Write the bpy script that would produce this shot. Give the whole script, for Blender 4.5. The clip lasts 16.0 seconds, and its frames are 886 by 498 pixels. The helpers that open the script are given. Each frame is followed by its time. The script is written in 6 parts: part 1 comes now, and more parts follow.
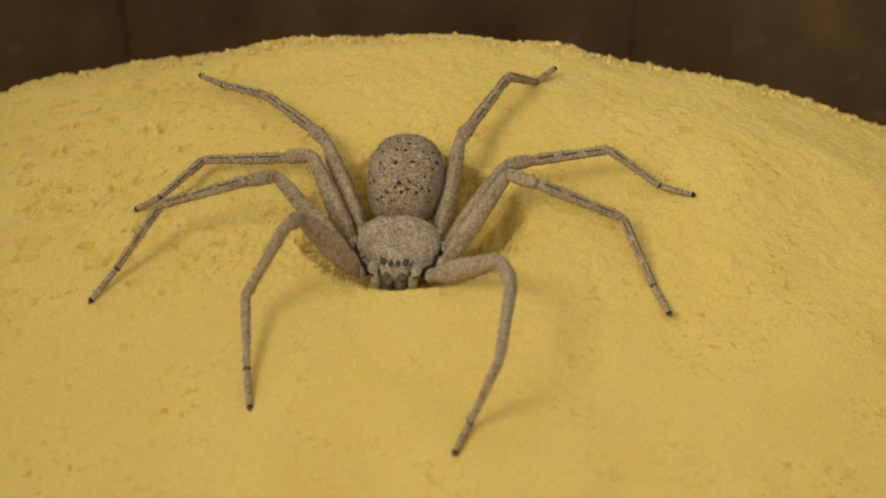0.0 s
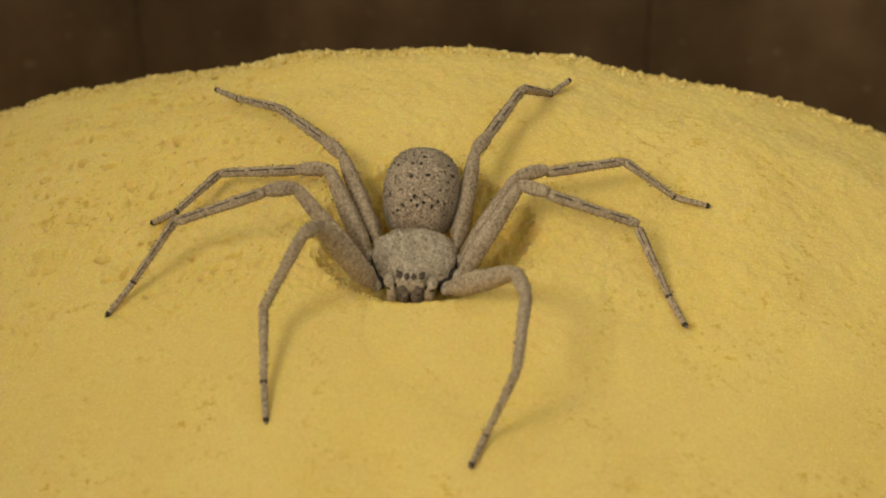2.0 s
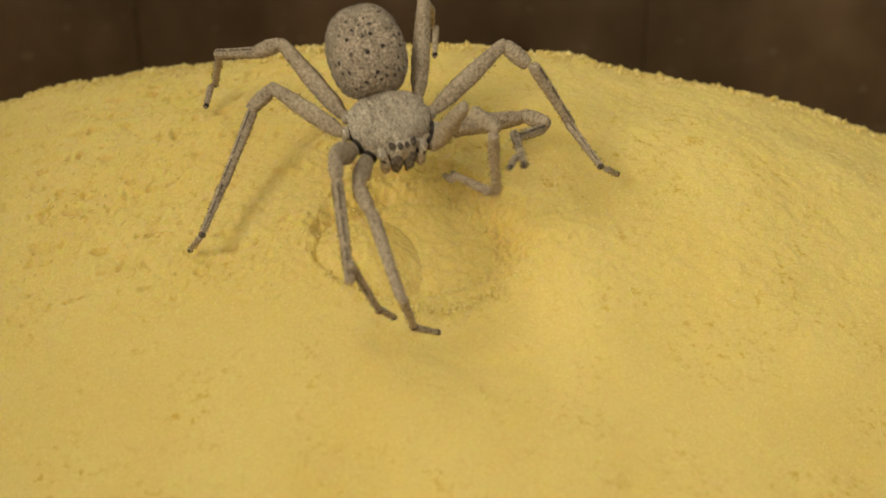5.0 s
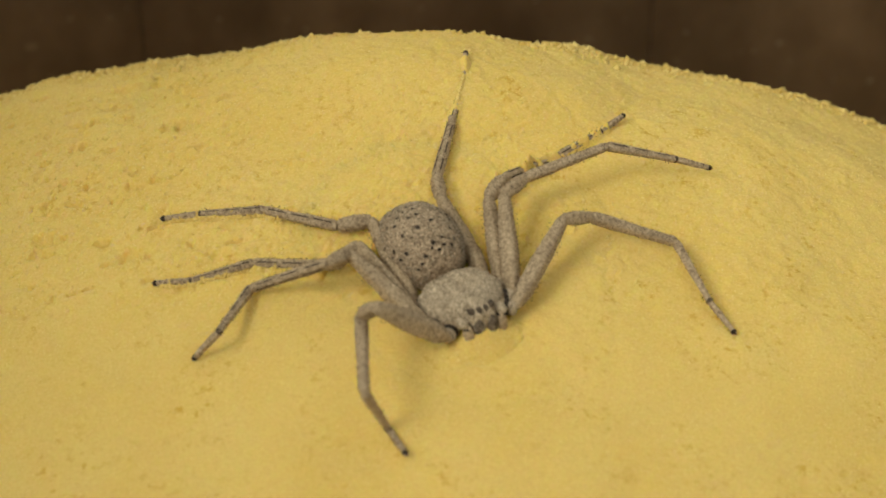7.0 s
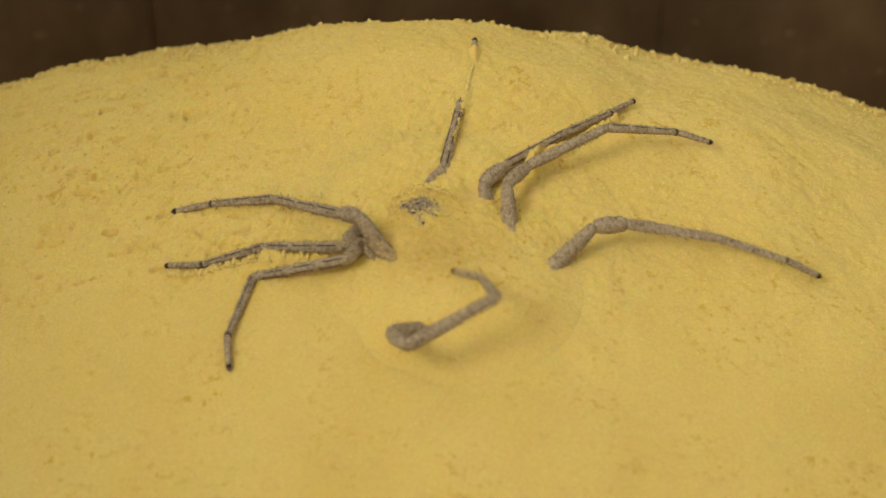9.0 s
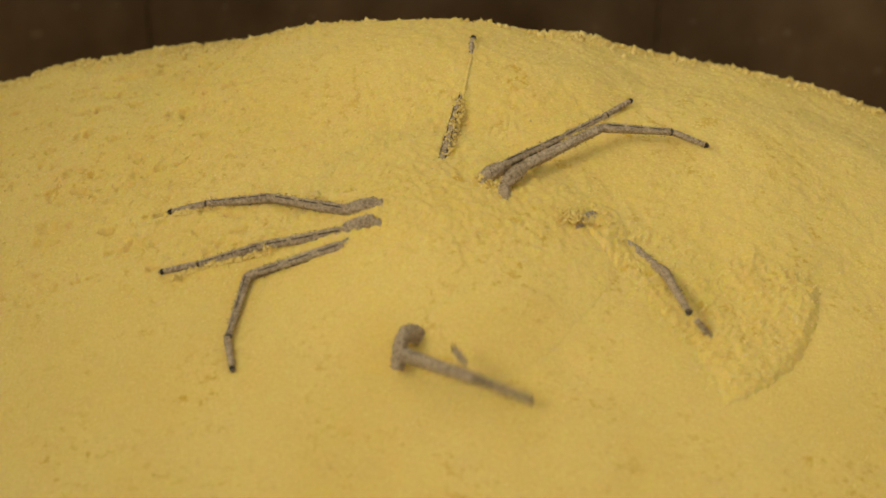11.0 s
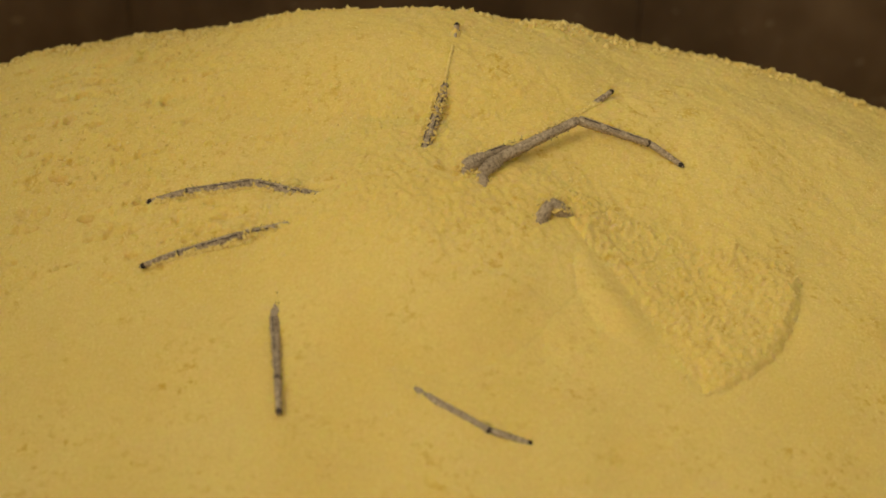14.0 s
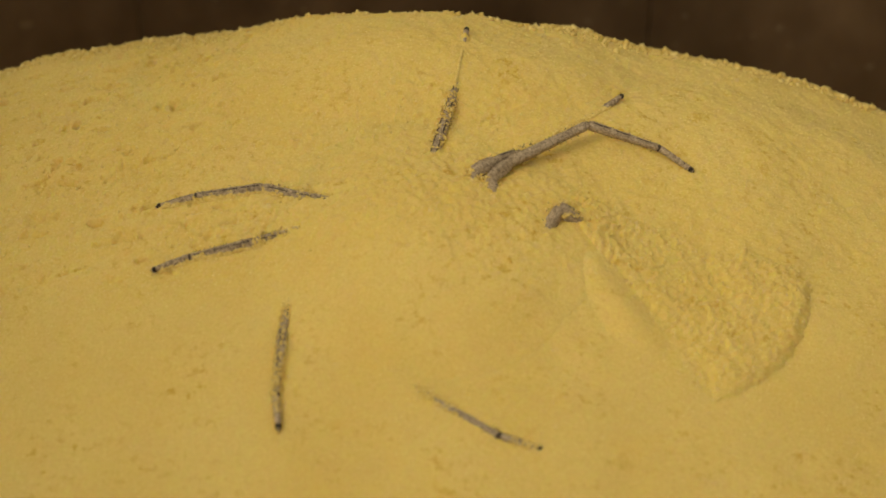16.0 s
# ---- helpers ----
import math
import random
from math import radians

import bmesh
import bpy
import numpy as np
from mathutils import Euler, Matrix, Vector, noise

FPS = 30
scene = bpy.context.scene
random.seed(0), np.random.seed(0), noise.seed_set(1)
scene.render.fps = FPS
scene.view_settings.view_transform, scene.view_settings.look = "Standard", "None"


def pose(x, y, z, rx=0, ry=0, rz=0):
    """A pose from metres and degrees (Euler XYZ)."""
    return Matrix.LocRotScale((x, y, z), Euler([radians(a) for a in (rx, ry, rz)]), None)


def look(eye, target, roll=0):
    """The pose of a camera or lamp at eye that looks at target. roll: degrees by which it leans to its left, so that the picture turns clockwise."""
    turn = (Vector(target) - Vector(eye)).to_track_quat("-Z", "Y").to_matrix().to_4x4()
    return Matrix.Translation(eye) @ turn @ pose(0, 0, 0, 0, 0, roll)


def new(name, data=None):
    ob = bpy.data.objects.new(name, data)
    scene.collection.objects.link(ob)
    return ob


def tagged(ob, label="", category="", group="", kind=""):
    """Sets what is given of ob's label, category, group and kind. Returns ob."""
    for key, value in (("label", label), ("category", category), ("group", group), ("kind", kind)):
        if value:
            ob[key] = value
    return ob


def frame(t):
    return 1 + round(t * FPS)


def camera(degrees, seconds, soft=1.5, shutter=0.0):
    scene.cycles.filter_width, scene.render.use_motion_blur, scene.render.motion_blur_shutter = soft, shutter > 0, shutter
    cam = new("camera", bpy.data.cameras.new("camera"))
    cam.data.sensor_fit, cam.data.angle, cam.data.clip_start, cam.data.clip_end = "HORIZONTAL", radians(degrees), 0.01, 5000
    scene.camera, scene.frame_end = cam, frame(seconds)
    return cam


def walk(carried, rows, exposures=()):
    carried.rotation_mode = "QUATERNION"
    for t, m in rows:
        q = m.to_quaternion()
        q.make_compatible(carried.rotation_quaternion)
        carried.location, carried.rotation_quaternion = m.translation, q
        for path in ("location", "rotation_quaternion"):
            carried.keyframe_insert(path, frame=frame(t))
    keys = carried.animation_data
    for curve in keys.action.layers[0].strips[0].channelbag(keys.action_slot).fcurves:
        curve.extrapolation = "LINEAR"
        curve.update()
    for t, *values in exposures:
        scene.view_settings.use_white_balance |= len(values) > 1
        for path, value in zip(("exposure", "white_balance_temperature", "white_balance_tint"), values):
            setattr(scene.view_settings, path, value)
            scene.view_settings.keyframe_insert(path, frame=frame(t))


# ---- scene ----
cam = camera(20, 16.0, soft=1.6, shutter=0.6)
walk(cam, [
    (0.0, pose(0.00600, -0.22062, 0.22062, 45.000, 0, 0.000) @ pose(0, 0, 0, 0, 0, 0.000)),
    (0.5, pose(0.00600, -0.22112, 0.22111, 45.194, 0, 0.150) @ pose(0, 0, 0, 0, 0, -0.268)),
    (1.0, pose(0.00600, -0.22075, 0.22075, 45.113, 0, 0.298) @ pose(0, 0, 0, 0, 0, -0.530)),
    (1.5, pose(0.00600, -0.22053, 0.22053, 45.161, 0, 0.278) @ pose(0, 0, 0, 0, 0, -0.507)),
    (2.0, pose(0.00600, -0.22117, 0.22117, 45.287, 0, 0.497) @ pose(0, 0, 0, 0, 0, -0.595)),
    (2.5, pose(0.00600, -0.22122, 0.22122, 45.361, 0, 0.203) @ pose(0, 0, 0, 0, 0, -0.258)),
    (3.0, pose(0.00600, -0.22121, 0.22120, 45.235, 0, 0.280) @ pose(0, 0, 0, 0, 0, -0.230)),
    (3.5, pose(0.00600, -0.22224, 0.22222, 45.418, 0, -0.136) @ pose(0, 0, 0, 0, 0, 0.321)),
    (4.0, pose(0.00600, -0.22189, 0.22188, 45.432, 0, -0.072) @ pose(0, 0, 0, 0, 0, 0.524)),
    (4.5, pose(0.00601, -0.22200, 0.22198, 45.319, 0, 0.245) @ pose(0, 0, 0, 0, 0, 0.207)),
    (7.0, pose(0.00600, -0.22049, 0.22049, 45.012, 0, 0.507) @ pose(0, 0, 0, 0, 0, 0.033)),
    (7.5, pose(0.00600, -0.22032, 0.22032, 44.971, 0, 0.731) @ pose(0, 0, 0, 0, 0, -0.125)),
    (8.0, pose(0.00599, -0.21983, 0.21982, 44.719, 0, 1.036) @ pose(0, 0, 0, 0, 0, -0.486)),
    (8.5, pose(0.00599, -0.21983, 0.21982, 44.721, 0, 0.876) @ pose(0, 0, 0, 0, 0, -0.117)),
    (9.0, pose(0.00599, -0.22011, 0.22011, 44.778, 0, 0.785) @ pose(0, 0, 0, 0, 0, 0.006)),
    (11.5, pose(0.00599, -0.21954, 0.21953, 44.746, 0, 0.614) @ pose(0, 0, 0, 0, 0, 0.163)),
    (12.0, pose(0.00599, -0.21981, 0.21981, 44.671, 0, 0.410) @ pose(0, 0, 0, 0, 0, 0.247)),
    (12.5, pose(0.00599, -0.21935, 0.21932, 44.530, 0, 0.631) @ pose(0, 0, 0, 0, 0, 0.188)),
    (13.0, pose(0.00598, -0.21885, 0.21882, 44.428, 0, 0.536) @ pose(0, 0, 0, 0, 0, 0.207)),
    (13.5, pose(0.00599, -0.21911, 0.21909, 44.517, 0, 0.242) @ pose(0, 0, 0, 0, 0, 0.690)),
    (14.0, pose(0.00600, -0.21896, 0.21893, 44.520, 0, 0.060) @ pose(0, 0, 0, 0, 0, 0.858)),
    (14.5, pose(0.00600, -0.21875, 0.21872, 44.462, 0, -0.005) @ pose(0, 0, 0, 0, 0, 1.079)),
    (15.0, pose(0.00599, -0.21862, 0.21859, 44.555, 0, 0.173) @ pose(0, 0, 0, 0, 0, 0.872)),
    (15.5, pose(0.00599, -0.21862, 0.21859, 44.652, 0, 0.427) @ pose(0, 0, 0, 0, 0, 0.699)),
    (16.0, pose(0.00599, -0.21868, 0.21866, 44.623, 0, 0.366) @ pose(0, 0, 0, 0, 0, 0.677)),
], exposures=[(0.0, -0.32, 6600, 11), (4.5, -0.18, 6400, 10), (7.0, -0.17, 6320, 9), (9.0, -0.28, 6440, 10), (12.0, -0.41, 6730, 11), (14.0, -0.51, 6950, 13), (16.0, -0.53, 6990, 13)])
cam.data.dof.use_dof = True
cam.data.dof.focus_distance = 0.3280
cam.data.dof.aperture_fstop = 28.0

# ---- light: one soft warm lamp, unseen, above the box at the front left, dim room light around ----
world = bpy.data.worlds.new("world")
scene.world = world
world.use_nodes = True
back = world.node_tree.nodes["Background"]
back.inputs[0].default_value = (1.0, 0.96, 0.82, 1)
back.inputs[1].default_value = 0.70
lamp_data = bpy.data.lights.new("unseen_lamp", "SPOT")
# narrow blended cone added to dim the edges, in place of lens falloff
lamp_data.spot_size, lamp_data.spot_blend, lamp_data.shadow_soft_size = radians(28), 1.0, 0.115
lamp_data.energy, lamp_data.color = 10.9, (1.0, 0.95, 0.80)
lamp = new("unseen_lamp", lamp_data)
lamp.matrix_world = look((-0.170, -0.150, 0.335), (0.087, 0.032, 0.0))
tagged(lamp, "warm unseen lamp shining down into the box from the front left", "lamp")


# ---- materials ----
def material(name, rough=0.8, spec=0.3):
    m = bpy.data.materials.new(name)
    m.use_nodes = True
    t = m.node_tree
    b = t.nodes["Principled BSDF"]
    b.inputs["Roughness"].default_value = rough
    b.inputs["Specular IOR Level"].default_value = spec
    return m, t, b


def noise_node(t, scale, detail=4, rough=0.6, coord=None):
    n = t.nodes.new("ShaderNodeTexNoise")
    n.inputs["Scale"].default_value, n.inputs["Detail"].default_value, n.inputs["Roughness"].default_value = scale, detail, rough
    t.links.new(coord, n.inputs["Vector"])
    return n.outputs["Fac"]


def ramp_node(t, fac, *stops):
    r = t.nodes.new("ShaderNodeValToRGB")
    e = r.color_ramp.elements
    while len(e) < len(stops):
        e.new(0.5)
    for k, (p, c) in zip(e, stops):
        k.position, k.color = p, (*c, 1)
    t.links.new(fac, r.inputs[0])
    return r.outputs[0]


def mix_node(t, kind, fac, a, b):
    x = t.nodes.new("ShaderNodeMix")
    x.data_type, x.blend_type = "RGBA", kind
    if isinstance(fac, float):
        x.inputs[0].default_value = fac
    else:
        t.links.new(fac, x.inputs[0])
    t.links.new(a, x.inputs[6])
    if isinstance(b, tuple):
        x.inputs[7].default_value = (*b, 1)
    else:
        t.links.new(b, x.inputs[7])
    return x.outputs[2]


def bump_node(t, b, height, strength, distance):
    n = t.nodes.new("ShaderNodeBump")
    n.inputs["Strength"].default_value, n.inputs["Distance"].default_value = strength, distance
    t.links.new(height, n.inputs["Height"])
    t.links.new(n.outputs[0], b.inputs["Normal"])


def sand_material():
    m, t, b = material("yellow_sand", 0.88, 0.2)
    co = t.nodes.new("ShaderNodeNewGeometry").outputs["Position"]
    grain = noise_node(t, 2900, 2, 0.6, co)
    c = ramp_node(t, grain, (0.25, (0.70, 0.495, 0.125)), (0.5, (0.755, 0.55, 0.160)), (0.75, (0.80, 0.605, 0.198)))
    broad = ramp_node(t, noise_node(t, 60, 3, 0.5, co), (0.35, (0.97, 0.94, 0.84)), (0.6, (1, 1, 1)))
    c = mix_node(t, "MULTIPLY", 0.8, c, broad)
    # small ochre flecks paint shade between grains, thick in some patches, thin in others
    where = ramp_node(t, noise_node(t, 110, 3, 0.6, co), (0.47, (0.04, 0.04, 0.04)), (0.66, (1, 1, 1)))
    gap_shade = ramp_node(t, noise_node(t, 780, 3, 0.6, co), (0.33, (0.80, 0.68, 0.36)), (0.45, (1, 1, 1)))
    c = mix_node(t, "MULTIPLY", where, c, gap_shade)
    t.links.new(c, b.inputs["Base Color"])
    add = t.nodes.new("ShaderNodeMath")
    add.operation = "ADD"
    t.links.new(grain, add.inputs[0])
    t.links.new(noise_node(t, 1300, 2, 0.5, co), add.inputs[1])
    bump_node(t, b, add.outputs[0], 0.4, 0.00025)
    b.inputs["Subsurface Weight"].default_value = 0.55
    b.inputs["Subsurface Radius"].default_value = (1.0, 0.62, 0.08)
    b.inputs["Subsurface Scale"].default_value = 0.0006
    return m


def grain_material():
    m, t, b = material("yellow_sand_grains", 0.7, 0.35)
    r = t.nodes.new("ShaderNodeNewGeometry").outputs["Random Per Island"]
    c = ramp_node(t, r, (0.0, (0.68, 0.47, 0.11)), (0.5, (0.76, 0.56, 0.16)), (1.0, (0.84, 0.66, 0.24)))
    t.links.new(c, b.inputs["Base Color"])
    return m


def skin_material(name, dark, mid, light, scale=3200, worms=0.0, relief=0.0003, blotch=0.7):
    m, t, b = material(name, 0.72, 0.3)
    co = t.nodes.new("ShaderNodeTexCoord").outputs["Object"]
    fine = noise_node(t, scale, 4, 0.75, co)
    fine.node.inputs["Distortion"].default_value = worms
    broad = noise_node(t, 240, 4, 0.6, co)
    c = ramp_node(t, fine, (0.39, dark), (0.475, mid), (0.53, mid), (0.61, light))
    c = mix_node(t, "MULTIPLY", blotch, c, ramp_node(t, broad, (0.3, (0.66, 0.62, 0.6)), (0.62, (1, 1, 1))))
    t.links.new(c, b.inputs["Base Color"])
    bump_node(t, b, fine, 1.0, relief)
    return m


def wood_material():
    m, t, b = material("dark_varnished_wood", 0.42, 0.4)
    co = t.nodes.new("ShaderNodeNewGeometry").outputs["Position"]
    s = t.nodes.new("ShaderNodeVectorMath")
    s.operation = "MULTIPLY"
    s.inputs[1].default_value = (60, 60, 25)
    t.links.new(co, s.inputs[0])
    g = noise_node(t, 1.0, 5, 0.6, s.outputs[0])
    big = noise_node(t, 14, 3, 0.5, co)
    dot = noise_node(t, 420, 1, 0.4, co)
    c = ramp_node(t, g, (0.3, (0.112, 0.072, 0.042)), (0.55, (0.18, 0.118, 0.070)), (0.8, (0.25, 0.170, 0.106)))
    c = mix_node(t, "MULTIPLY", 0.8, c, ramp_node(t, big, (0.3, (0.45, 0.42, 0.4)), (0.7, (1.35, 1.3, 1.25))))
    c = mix_node(t, "ADD", 1.0, c, ramp_node(t, noise_node(t, 38, 4, 0.6, co), (0.45, (0, 0, 0)), (0.75, (0.045, 0.034, 0.02))))
    c = mix_node(t, "ADD", 1.0, c, ramp_node(t, dot, (0.71, (0, 0, 0)), (0.77, (0.10, 0.085, 0.06))))
    t.links.new(c, b.inputs["Base Color"])
    bump_node(t, b, g, 0.25, 0.001)
    return m


SAND = sand_material()
GRAIN = grain_material()
WOOD = wood_material()
SKIN = skin_material("taupe_skin", (0.29, 0.205, 0.122), (0.54, 0.405, 0.25), (0.73, 0.575, 0.37), 2600, 0.6, 0.0005, 0.5)
HIDE = skin_material("grainy_abdomen_skin", (0.17, 0.118, 0.075), (0.505, 0.368, 0.235), (0.85, 0.67, 0.445), 2700, 0.0, 0.0004, 0.4)
BACK = skin_material("pale_carapace_skin", (0.17, 0.125, 0.078), (0.61, 0.48, 0.32), (0.95, 0.81, 0.58), 1700, 2.8, 0.0004, 0.3)
JAW = skin_material("brown_jaw_skin", (0.06, 0.042, 0.028), (0.20, 0.155, 0.11), (0.42, 0.34, 0.25), 2200, 0.8, 0.0004)
DARK = skin_material("dark_brown_skin", (0.018, 0.012, 0.008), (0.04, 0.028, 0.02), (0.09, 0.065, 0.045))
STREAK = skin_material("brown_streak_skin", (0.05, 0.034, 0.022), (0.105, 0.075, 0.05), (0.2, 0.15, 0.10))
EYE, _t, _b = material("black_glossy_eye", 0.15, 0.6)
_b.inputs["Base Color"].default_value = (0.012, 0.010, 0.009, 1)


def mesh_object(name, verts, faces, mat, smooth=True):
    me = bpy.data.meshes.new(name)
    me.from_pydata([tuple(v) for v in verts], [], [tuple(q) for q in faces])
    me.update()
    me.polygons.foreach_set("use_smooth", [smooth] * len(me.polygons))
    me.materials.append(mat)
    return new(name, me)


def part(name, data, mat, parent, label=""):
    ob = mesh_object(name, data[0], data[1], mat)
    ob.parent = parent
    return tagged(ob, label) if label else ob


# ---- sand: heights ----
LATTICES = {k: np.random.default_rng(k).uniform(-1, 1, (512, 512)) for k in range(1, 16)}


def lattice(x, y, size, seed):
    """Smooth value noise in -1..1 with cells of that size."""
    r = LATTICES[seed]
    c, d = (math.cos(seed * 1.3), math.sin(seed * 1.3)) if seed > 2 else (1.0, 0.0)
    u, v = (c * x + d * y) / size + 200.3, (c * y - d * x) / size + 200.7
    i, j = np.floor(u).astype(int), np.floor(v).astype(int)
    a, b = u - i, v - j
    a, b = a * a * (3 - 2 * a), b * b * (3 - 2 * b)
    i, j, i1, j1 = i % 512, j % 512, (i + 1) % 512, (j + 1) % 512
    return (r[i, j] * (1 - a) + r[i1, j] * a) * (1 - b) + (r[i, j1] * (1 - a) + r[i1, j1] * a) * b


def cells(x, y, size, seed):
    """Round crumbs, one to a cell, 0..1 high."""
    r = np.random.default_rng(seed).uniform(0, 1, (3, 256, 256))
    c, d = math.cos(seed * 0.9), math.sin(seed * 0.9)
    u, v = (c * x + d * y) / size + 300.0, (c * y - d * x) / size + 300.0
    i, j = np.floor(u).astype(int), np.floor(v).astype(int)
    top = np.zeros_like(u)
    for di in (-1, 0, 1):
        for dj in (-1, 0, 1):
            a, b = (i + di) % 256, (j + dj) % 256
            d2 = (u - i - di - r[0, a, b]) ** 2 + (v - j - dj - r[1, a, b]) ** 2
            k = 0.35 + 0.65 * r[2, a, b]
            top = np.maximum(top, k * np.sqrt(np.clip(1 - d2 / (0.75 * k) ** 2, 0, 1)))
    return top


def mound(x, y):
    yc = np.clip(y, 0, None)
    z = -(x - 0.0023) ** 2 / 0.3256 + 0.05 * y - 0.0198 * (yc / 0.06) ** 3 - 0.49 * x * yc
    z = z - 0.0007 * np.exp(-((x + 0.030) / 0.022) ** 2) * np.clip((y - 0.025) / 0.02, 0, 1)
    k = np.clip((y - 0.037) / 0.009, 0, 1)
    z = z - 0.0007 * np.clip((np.abs(x + 0.004) - 0.012) / 0.03, 0, 1.5) * np.clip((y - 0.025) / 0.02, 0, 1) + 0.0010 * k * k * (3 - 2 * k) * np.exp(-(np.clip(y - 0.0465, 0, None) / 0.006) ** 2)
    return np.maximum(z, -0.128)


def loose(x, y):
    """Where the sand lies in crumbs: round the first pit, in streaks to the west, in patches."""
    r = np.hypot((x - 0.004) / 0.020, (y - 0.006) / 0.018)
    m = np.clip(1.5 - r, 0, 1) * 0.9 * np.clip((y + 0.010) / 0.006, 0, 1)
    m = np.maximum(m, np.clip((-0.012 - x) / 0.02, 0, 1) * np.clip((y + 0.004) / 0.01, 0, 1) * 0.75)
    m = np.maximum(m, np.clip(lattice(x, y, 0.014, 9) * 1.6 - 0.15, 0, 0.8) * np.clip((y + 0.014) / 0.014, 0.15, 1))
    return m * np.exp(-(x * x + y * y) / 0.03)


def crumbs(x, y):
    return 0.00042 * (cells(x, y, 0.00062, 3) - 0.45) + 0.00016 * lattice(x, y, 0.0026, 7)


def texture(x, y):
    near = np.exp(-(x * x + y * y) / 0.03)
    rim = np.clip((y - 0.037) / 0.008, 0, 1) * near
    z = 0.00060 * lattice(x, y, 0.012, 1) + 0.00022 * lattice(x, y, 0.0040, 2) * near + rim * (0.00045 * lattice(x, y * 0.25, 0.0060, 12) + 0.00034 * lattice(x, y * 0.5, 0.0016, 13) * np.clip((y - 0.043) / 0.005, 0, 1))
    west = np.clip((0.0 - x) / 0.03, 0, 1) * np.clip((y + 0.01) / 0.01, 0, 1) * near
    z = z + 0.00030 * west * np.clip(lattice(x * 0.28 + y * 0.05, y, 0.0019, 8), -0.3, 1)
    z = z - 0.0026 * west * np.clip(lattice(x * 0.34 + y * 0.05, y, 0.0013, 10) * 0.6 + lattice(x, y, 0.0008, 11) * 0.4 - 0.30, 0, 0.4)
    z = z + crumbs(x, y) * np.maximum(loose(x, y), rim * 0.4)
    return z + np.clip((y + 0.022) / 0.02, 0.25, 1.2) * (0.00013 * (cells(x, y, 0.0008, 4) - 0.45) + 0.00012 * lattice(x, y, 0.0014, 5)) * near


def hollow(x, y):
    """The pit in which the spider sits at first, with crumbling sides."""
    u, v = (x - 0.0012) / np.where(x > 0.0012, 0.0142, 0.0128), (y - 0.004) / np.where(y < 0.004, 0.0100, 0.0128)
    back = np.clip((y + 0.002) / 0.006, 0, 1)
    r2 = (u * u + v * v) * (1 + back * (0.16 * lattice(x, y, 0.0060, 14) + 0.14 * lattice(x, y, 0.0022, 15)))
    deep = np.clip(1.22 - r2 ** 1.3, 0, 1)
    return -0.0042 * deep + (0.3 + 0.9 * back + 0.7 * np.clip((x - 0.006) / 0.004, 0, 1)) * crumbs(x, y) * np.clip(deep * 4, 0, 1)


def scrape(x, y):
    """The shallow scrape that the spider digs in front of itself."""
    u, v = (x - 0.0100) / 0.0135, (y + 0.0085) / 0.0125
    r2 = (u * u + v * v) * (1 + 0.14 * lattice(x, y, 0.0065, 13) + 0.08 * lattice(x, y, 0.0024, 15))
    return -0.0034 * np.exp(-1.6 * r2 ** 1.5) * (r2 < 2.2)


def surface(x, y):
    return mound(x, y) + texture(x, y) + np.minimum(hollow(x, y), scrape(x, y))


def lines(lo, hi, a, b, fine, coarse):
    return np.concatenate([np.linspace(lo, a, coarse, endpoint=False), np.arange(a, b, fine), np.linspace(b, hi, coarse)])


def sheet(xs, ys, height):
    x, y = np.meshgrid(xs, ys)
    z = height(x, y)
    v = np.stack([x, y, z], -1).reshape(-1, 3)
    n, m = len(xs), len(ys)
    i = (np.arange(m - 1)[:, None] * n + np.arange(n - 1)[None]).ravel()
    return v, np.stack([i, i + 1, i + n + 1, i + n], 1)


def numpy_mesh(name, v, q, mat):
    me = bpy.data.meshes.new(name)
    k = q.shape[1]
    me.vertices.add(len(v)), me.loops.add(q.size), me.polygons.add(len(q))
    me.vertices.foreach_set("co", v.astype(np.float32).ravel())
    me.loops.foreach_set("vertex_index", q.astype(np.int32).ravel())
    me.polygons.foreach_set("loop_start", np.arange(0, q.size, k, dtype=np.int32))
    me.update(calc_edges=True)
    me.polygons.foreach_set("use_smooth", np.ones(len(q), dtype=bool))
    me.materials.append(mat)
    return new(name, me)


def grains(name, pos, size, seed, label):
    """Many loose sand grains as one mesh of small uneven octahedra."""
    g = np.random.default_rng(seed)
    o = np.array([[1, 0, 0], [-1, 0, 0], [0, 1, 0], [0, -1, 0], [0, 0, 1], [0, 0, -1]], float)
    f = np.array([[0, 2, 4], [2, 1, 4], [1, 3, 4], [3, 0, 4], [2, 0, 5], [1, 2, 5], [3, 1, 5], [0, 3, 5]])
    n = len(pos)
    axis = np.linalg.qr(g.normal(size=(n, 3, 3)))[0]
    axis[:, 0] *= np.sign(np.linalg.det(axis))[:, None]
    v = (o[None] * g.uniform(0.7, 1.25, (n, 6, 1))) @ axis * size[:, None, None] + pos[:, None]
    q = f[None] + (np.arange(n) * 6)[:, None, None]
    ob = numpy_mesh(name, v.reshape(-1, 3), q.reshape(-1, 3), GRAIN)
    return tagged(ob, label, "sand", kind="stuff") if label else tagged(ob, kind="stuff")


